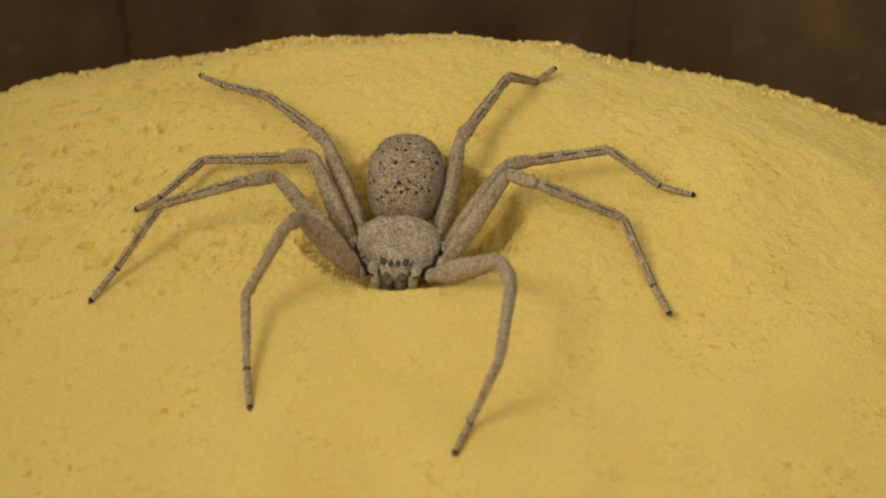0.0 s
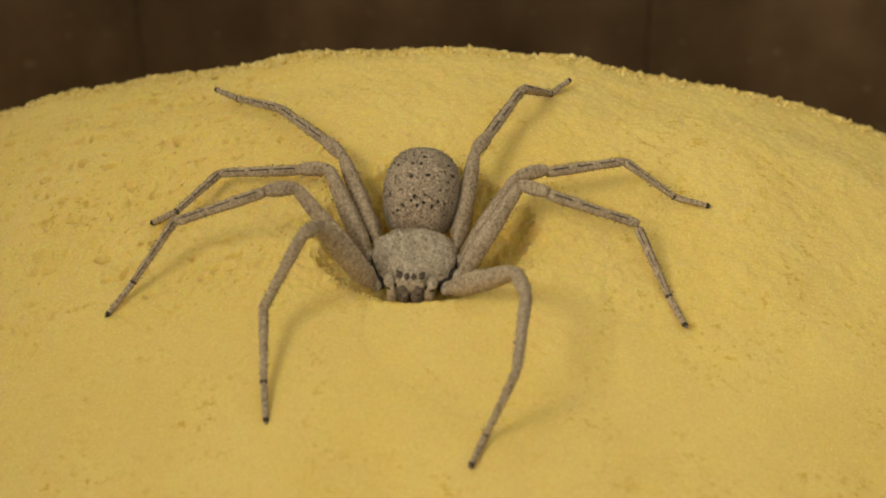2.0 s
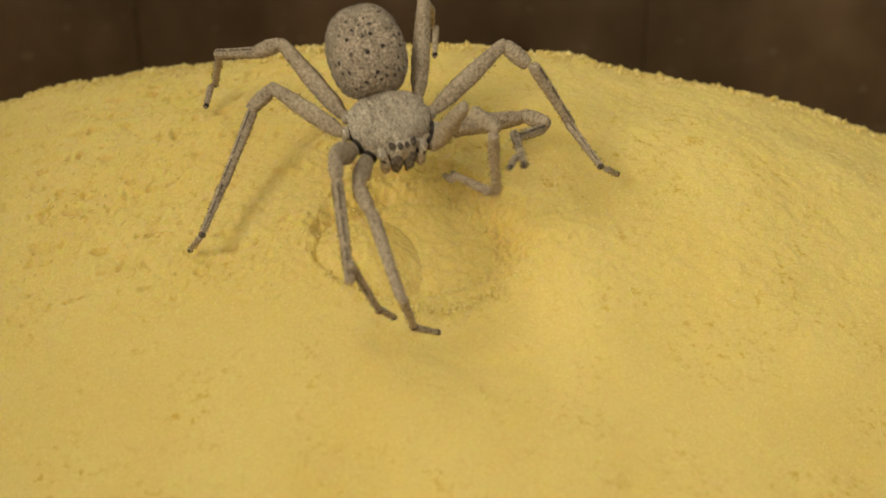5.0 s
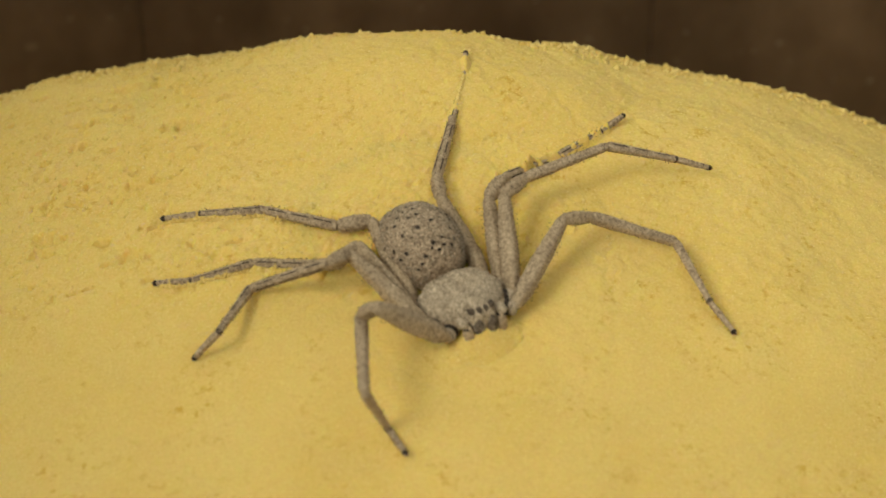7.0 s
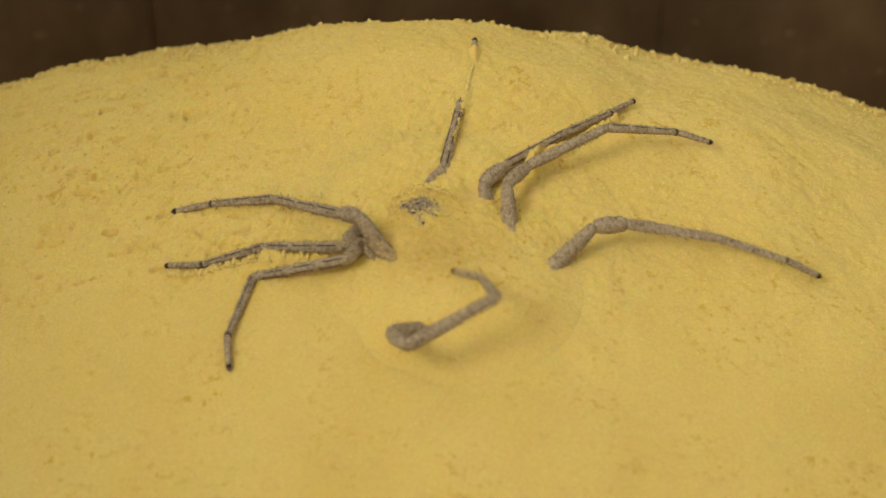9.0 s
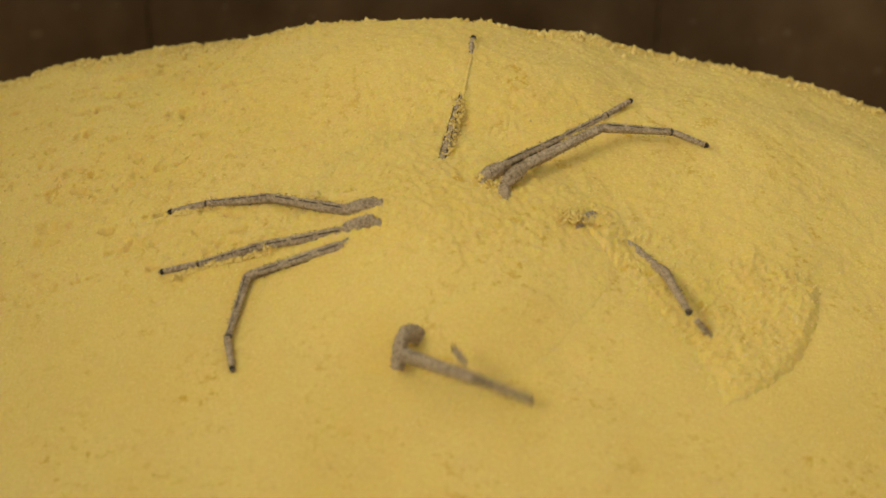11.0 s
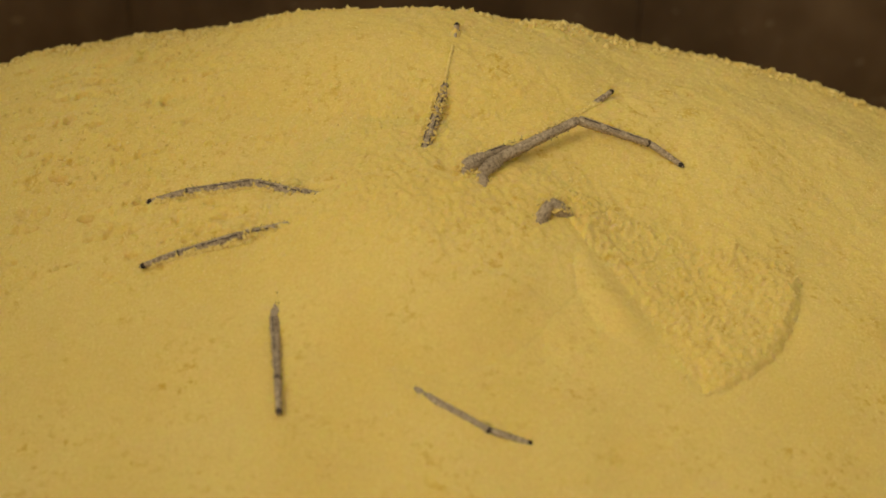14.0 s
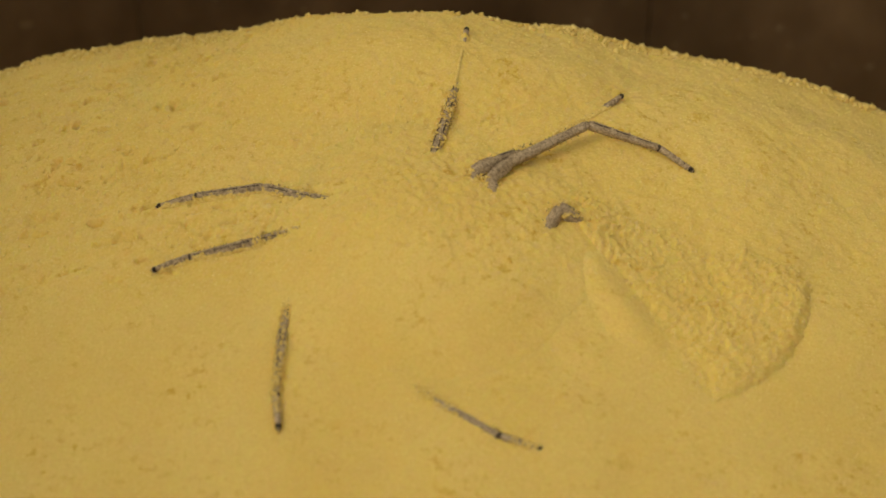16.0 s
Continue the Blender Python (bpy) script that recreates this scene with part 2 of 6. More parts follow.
v, q = sheet(lines(-0.30, 0.30, -0.072, 0.088, 0.00031, 24), lines(-0.34, 0.14, -0.050, 0.082, 0.00031, 24), surface)
ground = tagged(numpy_mesh("ground", v, q, SAND), "domed heap of fine bright yellow sand", "sand", kind="structure")
g = np.random.default_rng(5)
gx, gy = g.uniform(-0.070, 0.086, 80000), g.uniform(-0.05, 0.075, 80000)
grains("loose_sand", np.stack([gx, gy, surface(gx, gy) - 0.00006], 1), g.uniform(0.00008, 0.00017, 80000), 6, "fine grains lying on the yellow sand")
gx, gy = g.uniform(-0.070, 0.086, 90000), g.uniform(-0.03, 0.082, 90000)
edge = np.exp(-((hollow(gx, gy) + 0.0008) / 0.0008) ** 2) * (hollow(gx, gy) < -0.00005)
keep = g.random(90000) < np.maximum(np.maximum(loose(gx, gy) * 0.16, edge * 0.5), np.clip((gy - 0.045) / 0.01, 0, 1) * 0.16)
gx, gy = gx[keep], gy[keep]
grains("sand_crumbs", np.stack([gx, gy, surface(gx, gy) - 0.00007], 1), 0.00013 + 0.00014 * g.random(len(gx)) ** 2, 8, "small crumbs of yellow sand on the heap")


# a crumbly crest along the far rim
gx, gy = g.uniform(-0.070, 0.086, 9000), 0.076 - 0.030 * g.random(9000)
grains("crest_crumbs", np.stack([gx, gy, surface(gx, gy) + 0.00004], 1), 0.00016 + 0.00040 * g.random(9000) ** 2.5, 9, "crumbly lumps of yellow sand along the crest")


gx, gy = g.uniform(-0.074, 0.090, 1700), g.uniform(0.049, 0.063, 1700)
grains("crest_lumps", np.stack([gx, gy, surface(gx, gy) + 0.00008], 1), 0.00024 + 0.00056 * g.random(1700) ** 2, 10, "single lumps of yellow sand standing out along the crest")


# lumps pushed up along the front lip of the first pit
ga = g.uniform(-2.5, -0.6, 260)
gx, gy = 0.0012 + 0.0136 * np.cos(ga) + g.normal(0, 0.0004, 260), 0.004 + 0.0104 * np.sin(ga) + g.normal(0, 0.0004, 260)
grains("lip_crumbs", np.stack([gx, gy, surface(gx, gy) + 0.00002], 1), 0.00012 + 0.00030 * g.random(260) ** 2, 10, "crumbs of yellow sand along the lip of the pit")


def drift(name, cx, cy, rx, ry, turn, height, label, seed, pit=None, rough=0.0, lumps=0, density=1.3e6, coarse=1.0):
    """A rigid shoal of sand that lies over the ground sheet; height(x, y, u, v) above the bare mound."""
    xs = np.arange(-1.0, 1.0001, 0.00033 / rx)
    ys = np.arange(-1.0, 1.0001, 0.00033 / ry)
    c, s = math.cos(radians(turn)), math.sin(radians(turn))

    def place(u, w):
        return cx + c * u * rx - s * w * ry, cy + s * u * rx + c * w * ry

    u, w = np.meshgrid(xs, ys)
    x, y = place(u, w)
    z = mound(x, y) + texture(x, y) + height(u, w) + (pit(x, y) if pit else 0) + rough * crumbs(x, y)
    v = np.stack([x, y, z], -1).reshape(-1, 3)
    n, m = len(xs), len(ys)
    i = (np.arange(m - 1)[:, None] * n + np.arange(n - 1)[None]).ravel()
    q = np.stack([i, i + 1, i + n + 1, i + n], 1)
    r2 = (u * u + w * w).ravel()
    q = q[(r2[q] < 1.0).all(1)]
    ob = numpy_mesh(name, v, q, SAND)
    tagged(ob, label, "sand", kind="stuff")
    g = np.random.default_rng(seed)
    k = int(rx * ry * 4 * density)
    u, w = g.uniform(-1, 1, k), g.uniform(-1, 1, k)
    keep = u * u + w * w < 0.98
    u, w = u[keep], w[keep]
    x, y = place(u, w)
    gr = grains("sand_grains", np.stack([x, y, mound(x, y) + texture(x, y) + height(u, w) + (pit(x, y) if pit else 0) + rough * crumbs(x, y) - 0.00006], 1), coarse * g.uniform(0.00008, 0.00016, len(x)), seed + 1, "")
    gr.parent = ob
    if lumps:
        u, w = g.uniform(-1, 1, lumps), g.uniform(-1, 1, lumps)
        x, y = place(u, w)
        keep = (u * u + w * w < 0.95) & (y > 0.046 - 0.10 * np.abs(x + 0.004))
        u, w, x, y = u[keep], w[keep], x[keep], y[keep]
        lu = grains("sand_lumps", np.stack([x, y, mound(x, y) + texture(x, y) + height(u, w) + rough * crumbs(x, y) + 0.00006], 1), 0.00016 + 0.00046 * g.random(len(x)) ** 3, seed + 50, "")
        lu.parent = ob
    return ob


def dome(top, edge, power=1.6):
    return lambda u, w: edge + (top - edge) * np.clip(1 - (u * u + w * w) ** (power / 2), 0, 1) ** 1.4


def box_walls():
    """Dark wooden boards round the heap."""
    def board(name, x0, x1, y0, y1, z0, z1):
        bm = bmesh.new()
        bmesh.ops.create_cube(bm, size=1)
        for p in bm.verts:
            p.co = ((x0 + x1) / 2 + p.co.x * (x1 - x0), (y0 + y1) / 2 + p.co.y * (y1 - y0), (z0 + z1) / 2 + p.co.z * (z1 - z0))
        bmesh.ops.bevel(bm, geom=bm.edges[:], offset=0.0002, segments=1, affect="EDGES")
        me = bpy.data.meshes.new(name)
        bm.to_mesh(me), bm.free()
        me.materials.append(WOOD)
        return new(name, me)
    def side(name, boards):
        root = tagged(new(name), "dark brown varnished wooden side of the box", "wall", kind="structure")
        for b in boards:
            o = board("plank", *b)
            o.parent = root
    side("wall_north", [(a, b, 0.140 + d, 0.156 + d, -0.16, 0.03) for a, b, d in ((-0.32, -0.0535, 0.0), (-0.0534, 0.0415, 0.0002), (0.0416, 0.10, 0.0), (0.1001, 0.32, 0.0002))])
    side("wall_south", [(-0.32, 0.32, -0.356, -0.340, -0.16, 0.03)])
    side("wall_west", [(-0.316, -0.300, -0.34, 0.14, -0.16, 0.03)])
    side("wall_east", [(0.300, 0.316, -0.34, 0.14, -0.16, 0.03)])
    o = board("floor", -0.32, 0.32, -0.36, 0.16, -0.176, -0.16)
    tagged(o, "dark wooden bottom of the box", "floor", kind="structure")


box_walls()


def spray(name, count, rx, ry, rz, seed, label, shell=False, size=1.0):
    """Thrown sand: a loose cluster of grains that flies as one piece."""
    g = np.random.default_rng(seed)
    p = g.normal(size=(count, 3))
    if shell:
        p /= np.linalg.norm(p, axis=1)[:, None]
        p[:, 2] = np.abs(p[:, 2])
    else:
        p *= (np.minimum(1, 2.8 / np.linalg.norm(p, axis=1)) * 0.42)[:, None]
    return grains(name, p * (rx, ry, rz), size * g.uniform(0.00010, 0.00022, count), seed + 1, label)


# ---- spider ----
BASES = {"L1": (-4.7, -4.3, -1), "L2": (-5.8, -2.1, -1), "L3": (-5.9, 0.6, -1), "L4": (-4.9, 3.1, -1), "R1": (4.7, -4.3, -1), "R2": (5.8, -2.1, -1), "R3": (5.9, 0.6, -1), "R4": (4.9, 3.1, -1)}
LENGTHS = {"1": (13.60, 4.20, 11.90, 9.70, 5.00), "2": (13.90, 4.20, 12.60, 10.10, 5.30), "3": (13.20, 4.10, 10.90, 8.30, 4.80), "4": (13.60, 4.20, 11.10, 8.80, 5.00)}


def loft(rings, sides, closed=True):
    """Skin over rings of (x, y, z) points."""
    v = [p for r in rings for p in r]
    f = []
    for a in range(len(rings) - 1):
        for b in range(sides):
            c = (b + 1) % sides
            f.append((a * sides + b, a * sides + c, (a + 1) * sides + c, (a + 1) * sides + b))
    if closed:
        f.append(tuple(range(sides))[::-1])
        f.append(tuple(range((len(rings) - 1) * sides, len(rings) * sides)))
    return v, f


def limb_segment(length, profile, flat=1.0, ridge=0.05, seed=0, sag=0.0):
    """A leg segment along +x; profile: (fraction, radius in mm)."""
    g = np.random.default_rng(seed)
    steps, sides = 22, 14
    fr = np.linspace(0, 1, steps)
    rad = np.interp(fr, [p[0] for p in profile], [p[1] for p in profile])
    rings = []
    for s, r in zip(fr, rad):
        ring = []
        for k in range(sides):
            a = 2 * math.pi * k / sides
            q = r * (1 + ridge * math.cos(4 * a) - 0.05 * math.exp(-((a - 0.9) / 0.3) ** 2) - 0.05 * math.exp(-((a - 5.4) / 0.3) ** 2) + g.uniform(-0.045, 0.045))
            ring.append((s * length, q * flat * math.sin(a) * 1e-3, (q * math.cos(a) + sag * math.sin(math.pi * s)) * 1e-3))
        rings.append(ring)
    return loft(rings, sides)


def spines(length, radius, count, size, seed):
    g = np.random.default_rng(seed)
    v, f = [], []
    for _ in range(count):
        s, a = g.uniform(0.08, 0.95), g.uniform(0, 2 * math.pi)
        n = np.array([0.35, math.sin(a), math.cos(a)])
        n /= np.linalg.norm(n)
        o = np.array([s * length, math.sin(a) * radius * 1e-3 * 0.9, math.cos(a) * radius * 1e-3 * 0.9])
        t1 = np.cross(n, (1, 0.2, 0.1))
        t1 /= np.linalg.norm(t1)
        t2 = np.cross(n, t1)
        h, w = size * g.uniform(0.6, 1.2) * 1e-3, 0.045e-3
        k = len(v)
        v += [o + t1 * w, o - t1 * w * 0.5 + t2 * w * 0.87, o - t1 * w * 0.5 - t2 * w * 0.87, o + n * h]
        f += [(k, k + 1, k + 3), (k + 1, k + 2, k + 3), (k + 2, k, k + 3)]
    return v, f


PROFILES = (
    ("femur", ((0, 0.62), (0.04, 0.92), (0.18, 1.34), (0.5, 1.42), (0.82, 1.12), (0.97, 0.92), (1, 0.74)), 0.80),
    ("patella", ((0, 0.70), (0.08, 0.86), (0.45, 1.04), (0.85, 0.92), (1, 0.70)), 0.88),
    ("tibia", ((0, 0.62), (0.04, 0.78), (0.3, 0.77), (0.7, 0.64), (0.96, 0.66), (1, 0.5)), 0.92),
    ("metatarsus", ((0, 0.54), (0.05, 0.64), (0.5, 0.53), (0.92, 0.45), (0.97, 0.50), (1, 0.38)), 0.95),
    ("tarsus", ((0, 0.36), (0.06, 0.44), (0.5, 0.40), (0.93, 0.32), (1, 0.20)), 1.0),
)


def build_leg(spider, key):
    segs = []
    for k, (name, profile, flat) in enumerate(PROFILES):
        n = LENGTHS[key[1]][k] * 1e-3
        s = part(name, limb_segment(n, profile, flat, 0.085, ord(key[0]) + int(key[1]) * 7 + k), SKIN, spider)
        r = max(p[1] for p in profile)
        part("bristles", spines(n, r, (130, 40, 80, 56, 24)[k], (0.22, 0.24, 0.32, 0.3, 0.2)[k], k + 31 * int(key[1])), DARK, s)
        if name in ("tibia", "metatarsus") and key[1] != "1":
            for side in (-1, 1):
                for u in np.arange(0.05, 0.86, 0.31):
                    w = min(0.25 if side > 0 else 0.20, 0.97 - u)
                    a = side * 0.58
                    ring = []
                    for x in np.linspace(u, u + w, 5):
                        rr = np.interp(x, [p[0] for p in profile], [p[1] for p in profile])
                        for c in (-0.11, 0.11):
                            ring.append((x * n, math.sin(a + c) * rr * 1.07e-3 * flat, math.cos(a + c) * rr * 1.07e-3))
                    part("dark_streak", (ring, [(2 * i, 2 * i + 1, 2 * i + 3, 2 * i + 2) for i in range(4)]), STREAK, s, "dark brown streak along the leg")
        if name == "metatarsus":
            band = limb_segment(n * 0.06, ((0, 0.3), (0.15, 0.45), (0.6, 0.50), (1, 0.3)), 1.0, 0.0, 3)
            part("dark_joint", ([(x + n * 0.945, y, z) for x, y, z in band[0]], band[1]), STREAK, s, "dark brown ring at the joint")
        if name == "tarsus":
            tip = limb_segment(n * 0.16, ((0, 0.2), (0.15, 0.38), (0.6, 0.33), (1, 0.08)), 1.0, 0.0, 3)
            part("claw", ([(x + n * 0.86, y, z) for x, y, z in tip[0]], tip[1]), DARK, s, "dark claw tuft at the tip")
        segs.append(s)
    return segs


def ellipsoid(cx, cy, cz, rx, ry, rz, rough=0.0, seed=0, nu=28, nv=18, shape=None, blunt=1.0):
    """Along -y; shape(s) scales the girth, s from 0 (front) to 1 (rear)."""
    g = np.random.default_rng(seed)
    rings = []
    for i in range(nv + 1):
        th = math.pi * (0.02 + 0.96 * i / nv)
        s = i / nv
        k = shape(s) if shape else 1.0
        k *= math.sin(th) ** (blunt - 1)
        ring = []
        for j in range(nu):
            a = 2 * math.pi * j / nu
            q = 1 + g.uniform(-rough, rough)
            ring.append(((cx + rx * k * math.sin(th) * math.cos(a) * q) * 1e-3, (cy - ry * math.cos(th)) * 1e-3, (cz + rz * k * math.sin(th) * math.sin(a) * q) * 1e-3))
        rings.append(ring)
    return loft(rings, nu)


def build_spider():
    spider = tagged(new("spider"), "taupe sand spider with a pitted round abdomen, in yellow sand", "spider")
    # carapace: flat, nearly round, with a raised narrow head in front
    rings = []
    nr, na = 44, 132
    for i in range(nr + 1):
        r = i / nr
        ring = []
        for j in range(na):
            a = 2 * math.pi * j / na
            x, y = math.cos(a), math.sin(a)
            k = (abs(x) ** 2.6 + abs(y) ** 2.6) ** (-1 / 2.6)
            ex, ey = 5.25 * r * x * k, 4.6 * r * y * k
            if y < 0:
                ex *= 1 - 0.50 * min(1, -y * k) ** 1.8 * r
                ey *= 1 + 0.12 * (-y) ** 6
            z = 2.0 - 2.0 * r ** 5
            z += 0.5 * math.exp(-(ex ** 2) / 2.2 - (ey + 3.2) ** 2 / 2.5)
            z -= 0.45 * math.exp(-(ex ** 2) / 0.25 - (ey - 0.4) ** 2 / 1.2)
            for w in range(5):
                z -= 0.16 * r * math.exp(-(((a - 0.35 - w * 0.62 + 6.283) % 6.283 - 0.1) / 0.08) ** 2)
            ring.append((ex * 1e-3, ey * 1e-3, z * 1e-3))
        xs, ys = np.array(ring)[:, 0], np.array(ring)[:, 1]
        worm = 0.26 * (0.5 - np.abs(lattice(xs, ys, 0.00060, 3)) * 1.4) + 0.08 * lattice(xs, ys, 0.00030, 4)
        rings.append([(x, y, z + min(1, 6 * r) * 1e-3 * float(k)) for (x, y, z), k in zip(ring, worm)])
    under = [[(p[0] * k, p[1] * k, z * 1e-3) for p in rings[-1]] for k, z in ((0.97, -0.8), (0.8, -1.6), (0.4, -2.2))]
    carapace = part("carapace", loft(rings + under, na), BACK, spider, "pale grainy carapace with radial grooves")
    for x, y, z in ((-0.36, -5.0, 1.35), (0.36, -5.0, 1.35), (-1.25, -4.55, 1.45), (1.25, -4.55, 1.45), (-1.62, -4.15, 1.5), (1.62, -4.15, 1.5)):
        part("eye", ellipsoid(x, y, z, 0.16, 0.16, 0.16, 0, 0, 10, 8), EYE, carapace, "small black shiny eye")
    part("clypeus", ellipsoid(0, -4.15, 0.0, 2.0, 1.35, 1.75, 0.05, 15, 24, 12, None, 0.6), BACK, carapace, "blunt pale face below the eyes")
    for x, w in ((-0.42, 0.36), (0.42, 0.36), (-1.35, 0.42), (1.35, 0.42)):
        part("eye_patch", ellipsoid(x, -4.85 + 0.25 * abs(x), 1.32, w, 0.55, 0.42, 0.15, 5, 16, 8), STREAK, carapace, "dark brown patch round the eyes")
    for s in (-1, 1):
        jaw = part("chelicera", ellipsoid(s * 0.84, -4.95, -1.35, 0.86, 0.95, 2.0, 0.05, 7, 16, 12, None, 0.65), JAW, spider, "stout brown jaw")
        part("fang", ellipsoid(s * 0.62, -5.15, -3.1, 0.26, 0.30, 0.62, 0, 7, 10, 8), DARK, jaw, "dark curved fang")
        palp = part("pedipalp", ellipsoid(s * 2.30, -5.15, -1.35, 0.66, 0.72, 1.55, 0.05, 8, 14, 10, None, 0.6), SKIN, spider)
        part("palp_joint", ellipsoid(s * 2.65, -4.5, 0.15, 0.72, 0.95, 0.62, 0.05, 9, 14, 8, None, 0.8), BACK, palp)
        part("dark_ring", ellipsoid(s * 2.42, -4.9, -0.22, 0.70, 0.80, 0.24, 0.0, 9, 14, 8), DARK, palp, "dark ring at the joint")
    part("pedicel", ellipsoid(0, 5.2, -0.3, 0.9, 1.0, 0.8), SKIN, spider)
    girth = lambda s: 0.93 + 0.17 * math.sin(math.pi * min(1, 0.12 + 0.80 * s)) ** 1.5

    def skin_point(th, a):
        """A point of the barrel-shaped abdomen; th from the front, a round it."""
        c, d = math.cos(a), math.sin(a)
        k = (abs(c) ** 2.5 + abs(d) ** 2.5) ** (-1 / 2.5) * girth(th / math.pi) * math.sin(th) ** 0.58
        y = -math.copysign(abs(math.cos(th)) ** 0.86, math.cos(th))
        return Vector((4.28 * k * c, 10.0 + 5.75 * y, 1.3 + 4.6 * k * d))

    g = np.random.default_rng(11)
    points = [[skin_point(math.pi * (0.012 + 0.976 * i / 96), 2 * math.pi * j / 132) for j in range(132)] for i in range(97)]
    along = np.array([[p.y * 1e-3 for p in ring] for ring in points])
    round_it = np.tile(5.0e-3 * 2 * math.pi * np.arange(132) / 132, (97, 1))
    bumps = cells(along, round_it, 0.00042, 6) - 0.4 + 0.3 * lattice(along, round_it, 0.0016, 5)
    shell = [[(p + (p - Vector((0, 10.0, 1.3))).normalized() * 0.13 * float(k)) * 1e-3 for p, k in zip(ring, row)] for ring, row in zip(points, bumps)]
    abdomen = part("abdomen", loft(shell, 132), HIDE, spider, "round taupe abdomen with dark pits")
    g = np.random.default_rng(12)
    hairs = ([], [])

    def spot(th, a):
        o = skin_point(th, a)
        e, f = skin_point(th + 0.02, a) - o, skin_point(th, a + 0.02) - o
        n = f.cross(e).normalized()
        return o * 1e-3, (n if n.dot(o - Vector((0, 10.0, 1.3))) > 0 else -n)

    for i in range(9):
        for j in range(9):
            if g.random() < 0.24:
                continue
            o, n = spot(0.55 + 0.25 * i + g.uniform(-0.09, 0.09), 0.42 + 0.29 * (j + 0.5 * (i % 2)) + g.uniform(-0.09, 0.09))
            t1 = n.orthogonal().normalized()
            t2 = n.cross(t1)
            r = g.uniform(0.17, 0.36) * 1e-3
            edge = [o + (t1 * math.cos(b) + t2 * math.sin(b)) * r * g.uniform(0.6, 1.15) + n * 6e-5 for b in np.linspace(0, 5.5, 8)]
            part("dark_pit", ([o + n * 1.7e-4] + edge, [(0, 1 + k, 1 + (k + 1) % 8) for k in range(8)]), DARK, abdomen)
    for k in range(3600):
        o, n = spot(math.acos(g.uniform(-0.97, 0.97)), g.uniform(-0.6, math.pi + 0.6))
        t1 = n.orthogonal().normalized()
        t2 = n.cross(t1)
        c, w, h = len(hairs[0]), 0.085e-3, g.uniform(0.14, 0.34) * 1e-3
        hairs[0].extend([o + t1 * w, o - t1 * w + t2 * w, o - t1 * w - t2 * w, o + n * h])
        hairs[1].extend([(c, c + 1, c + 3), (c + 1, c + 2, c + 3), (c + 2, c, c + 3)])
    part("bristles", hairs, BACK, abdomen, "short stubby bristles")
    for key, (x, y, z) in BASES.items():
        n = math.hypot(x, y)
        for name, u0, u1, r in (("coxa", 0.50, 0.84, 1.02), ("trochanter", 0.86, 1.04, 0.95)):
            rings = []
            for i, (u, k) in enumerate(((u0, 0.6), (u0 + 0.05, 1), (u1 - 0.06, 1), (u1 - 0.01, 0.86), (u1, 0.4))):
                rings.append([((x * u - y / n * math.cos(2 * math.pi * j / 12) * r * k) * 1e-3, (y * u + x / n * math.cos(2 * math.pi * j / 12) * r * k) * 1e-3,
                               (z + math.sin(2 * math.pi * j / 12) * r * k) * 1e-3) for j in range(12)])
            part(name, loft(rings, 12), SKIN if name == "coxa" else BACK, spider)
        # dark band painted in for the shaded recess between coxa and trochanter
        ring = [[((x * u - y / n * math.cos(2 * math.pi * j / 12) * k) * 1e-3, (y * u + x / n * math.cos(2 * math.pi * j / 12) * k) * 1e-3,
                  (z + math.sin(2 * math.pi * j / 12) * k) * 1e-3) for j in range(12)] for u, k in ((0.80, 0.9), (0.82, 1.04), (0.88, 1.0), (0.90, 0.85))]
        part("dark_ring", loft(ring, 12), DARK, spider, "dark ring painting the shade of the gap at the joint")
    return spider, abdomen


SPIDER, ABDOMEN = build_spider()
LEGS = {key: build_leg(SPIDER, key) for key in BASES}

# ---- sand that the spider moves ----
FILL = drift("filled_pit", 0.0005, 0.0050, 0.0200, 0.0200, 0, dome(0.00016, -0.0003, 3.5), "yellow sand slid back into the first pit", 20)
SLIDE = drift("slid_sand", -0.0068, 0.0005, 0.0118, 0.0135, 0, dome(0.0001, -0.0056, 2.6), "yellow sand slid down the side of the first pit", 21)
FLOOR = drift("pit_front", 0.0100, -0.0105, 0.0170, 0.0160, 0, dome(0.00012, -0.0003, 3.5), "loose yellow sand before the spider", 22, hollow)
REAR_SHAPE = dome(0.0039, -0.0006, 1.6)
REAR = drift("kicked_heap", -0.004, 0.036, 0.040, 0.020, 0, REAR_SHAPE, "yellow sand kicked backwards into a low heap", 24, None, 0.35, 3200, 2.4e6, 1.15)
FRONT = drift("cover_front", 0.0065, -0.0105, 0.017, 0.014, 25, dome(0.0030, -0.0006, 1.8), "yellow sand swept over the spider's head", 26)
COVER = drift("cover_back", 0.0028, -0.0035, 0.026, 0.021, 25, dome(0.0044, -0.0006, 1.6), "yellow sand heaped over the buried spider", 28, None, 0.1)
def step(a, b, x):
    k = np.clip((x - a) / (b - a), 0, 1)
    return k * k * (3 - 2 * k)


def raked(u, w):
    """A fan swept out by a leg round its knee, with a low step along its outer arc."""
    x, y = 16 + 27 * u, -5 + 25 * w
    r, a = np.hypot(x, y), np.degrees(np.arctan2(y, x))
    side = step(-66, -46, a) * step(-3.0, 7.0, 9.5 - 0.39 * (x - 2.7) - y)
    wave = 0.25 * lattice(x * 1e-3, y * 1e-3, 0.0050, 6)
    bank = 0.8 * (1 - step(1.5, 7.5, r))
    plateau = 1.0 + wave + 0.9 * step(15, 28, r)
    return -0.0008 + 0.001 * side * (plateau * (1 - step(28.6, 31.4, r + 2 * wave)) + bank)


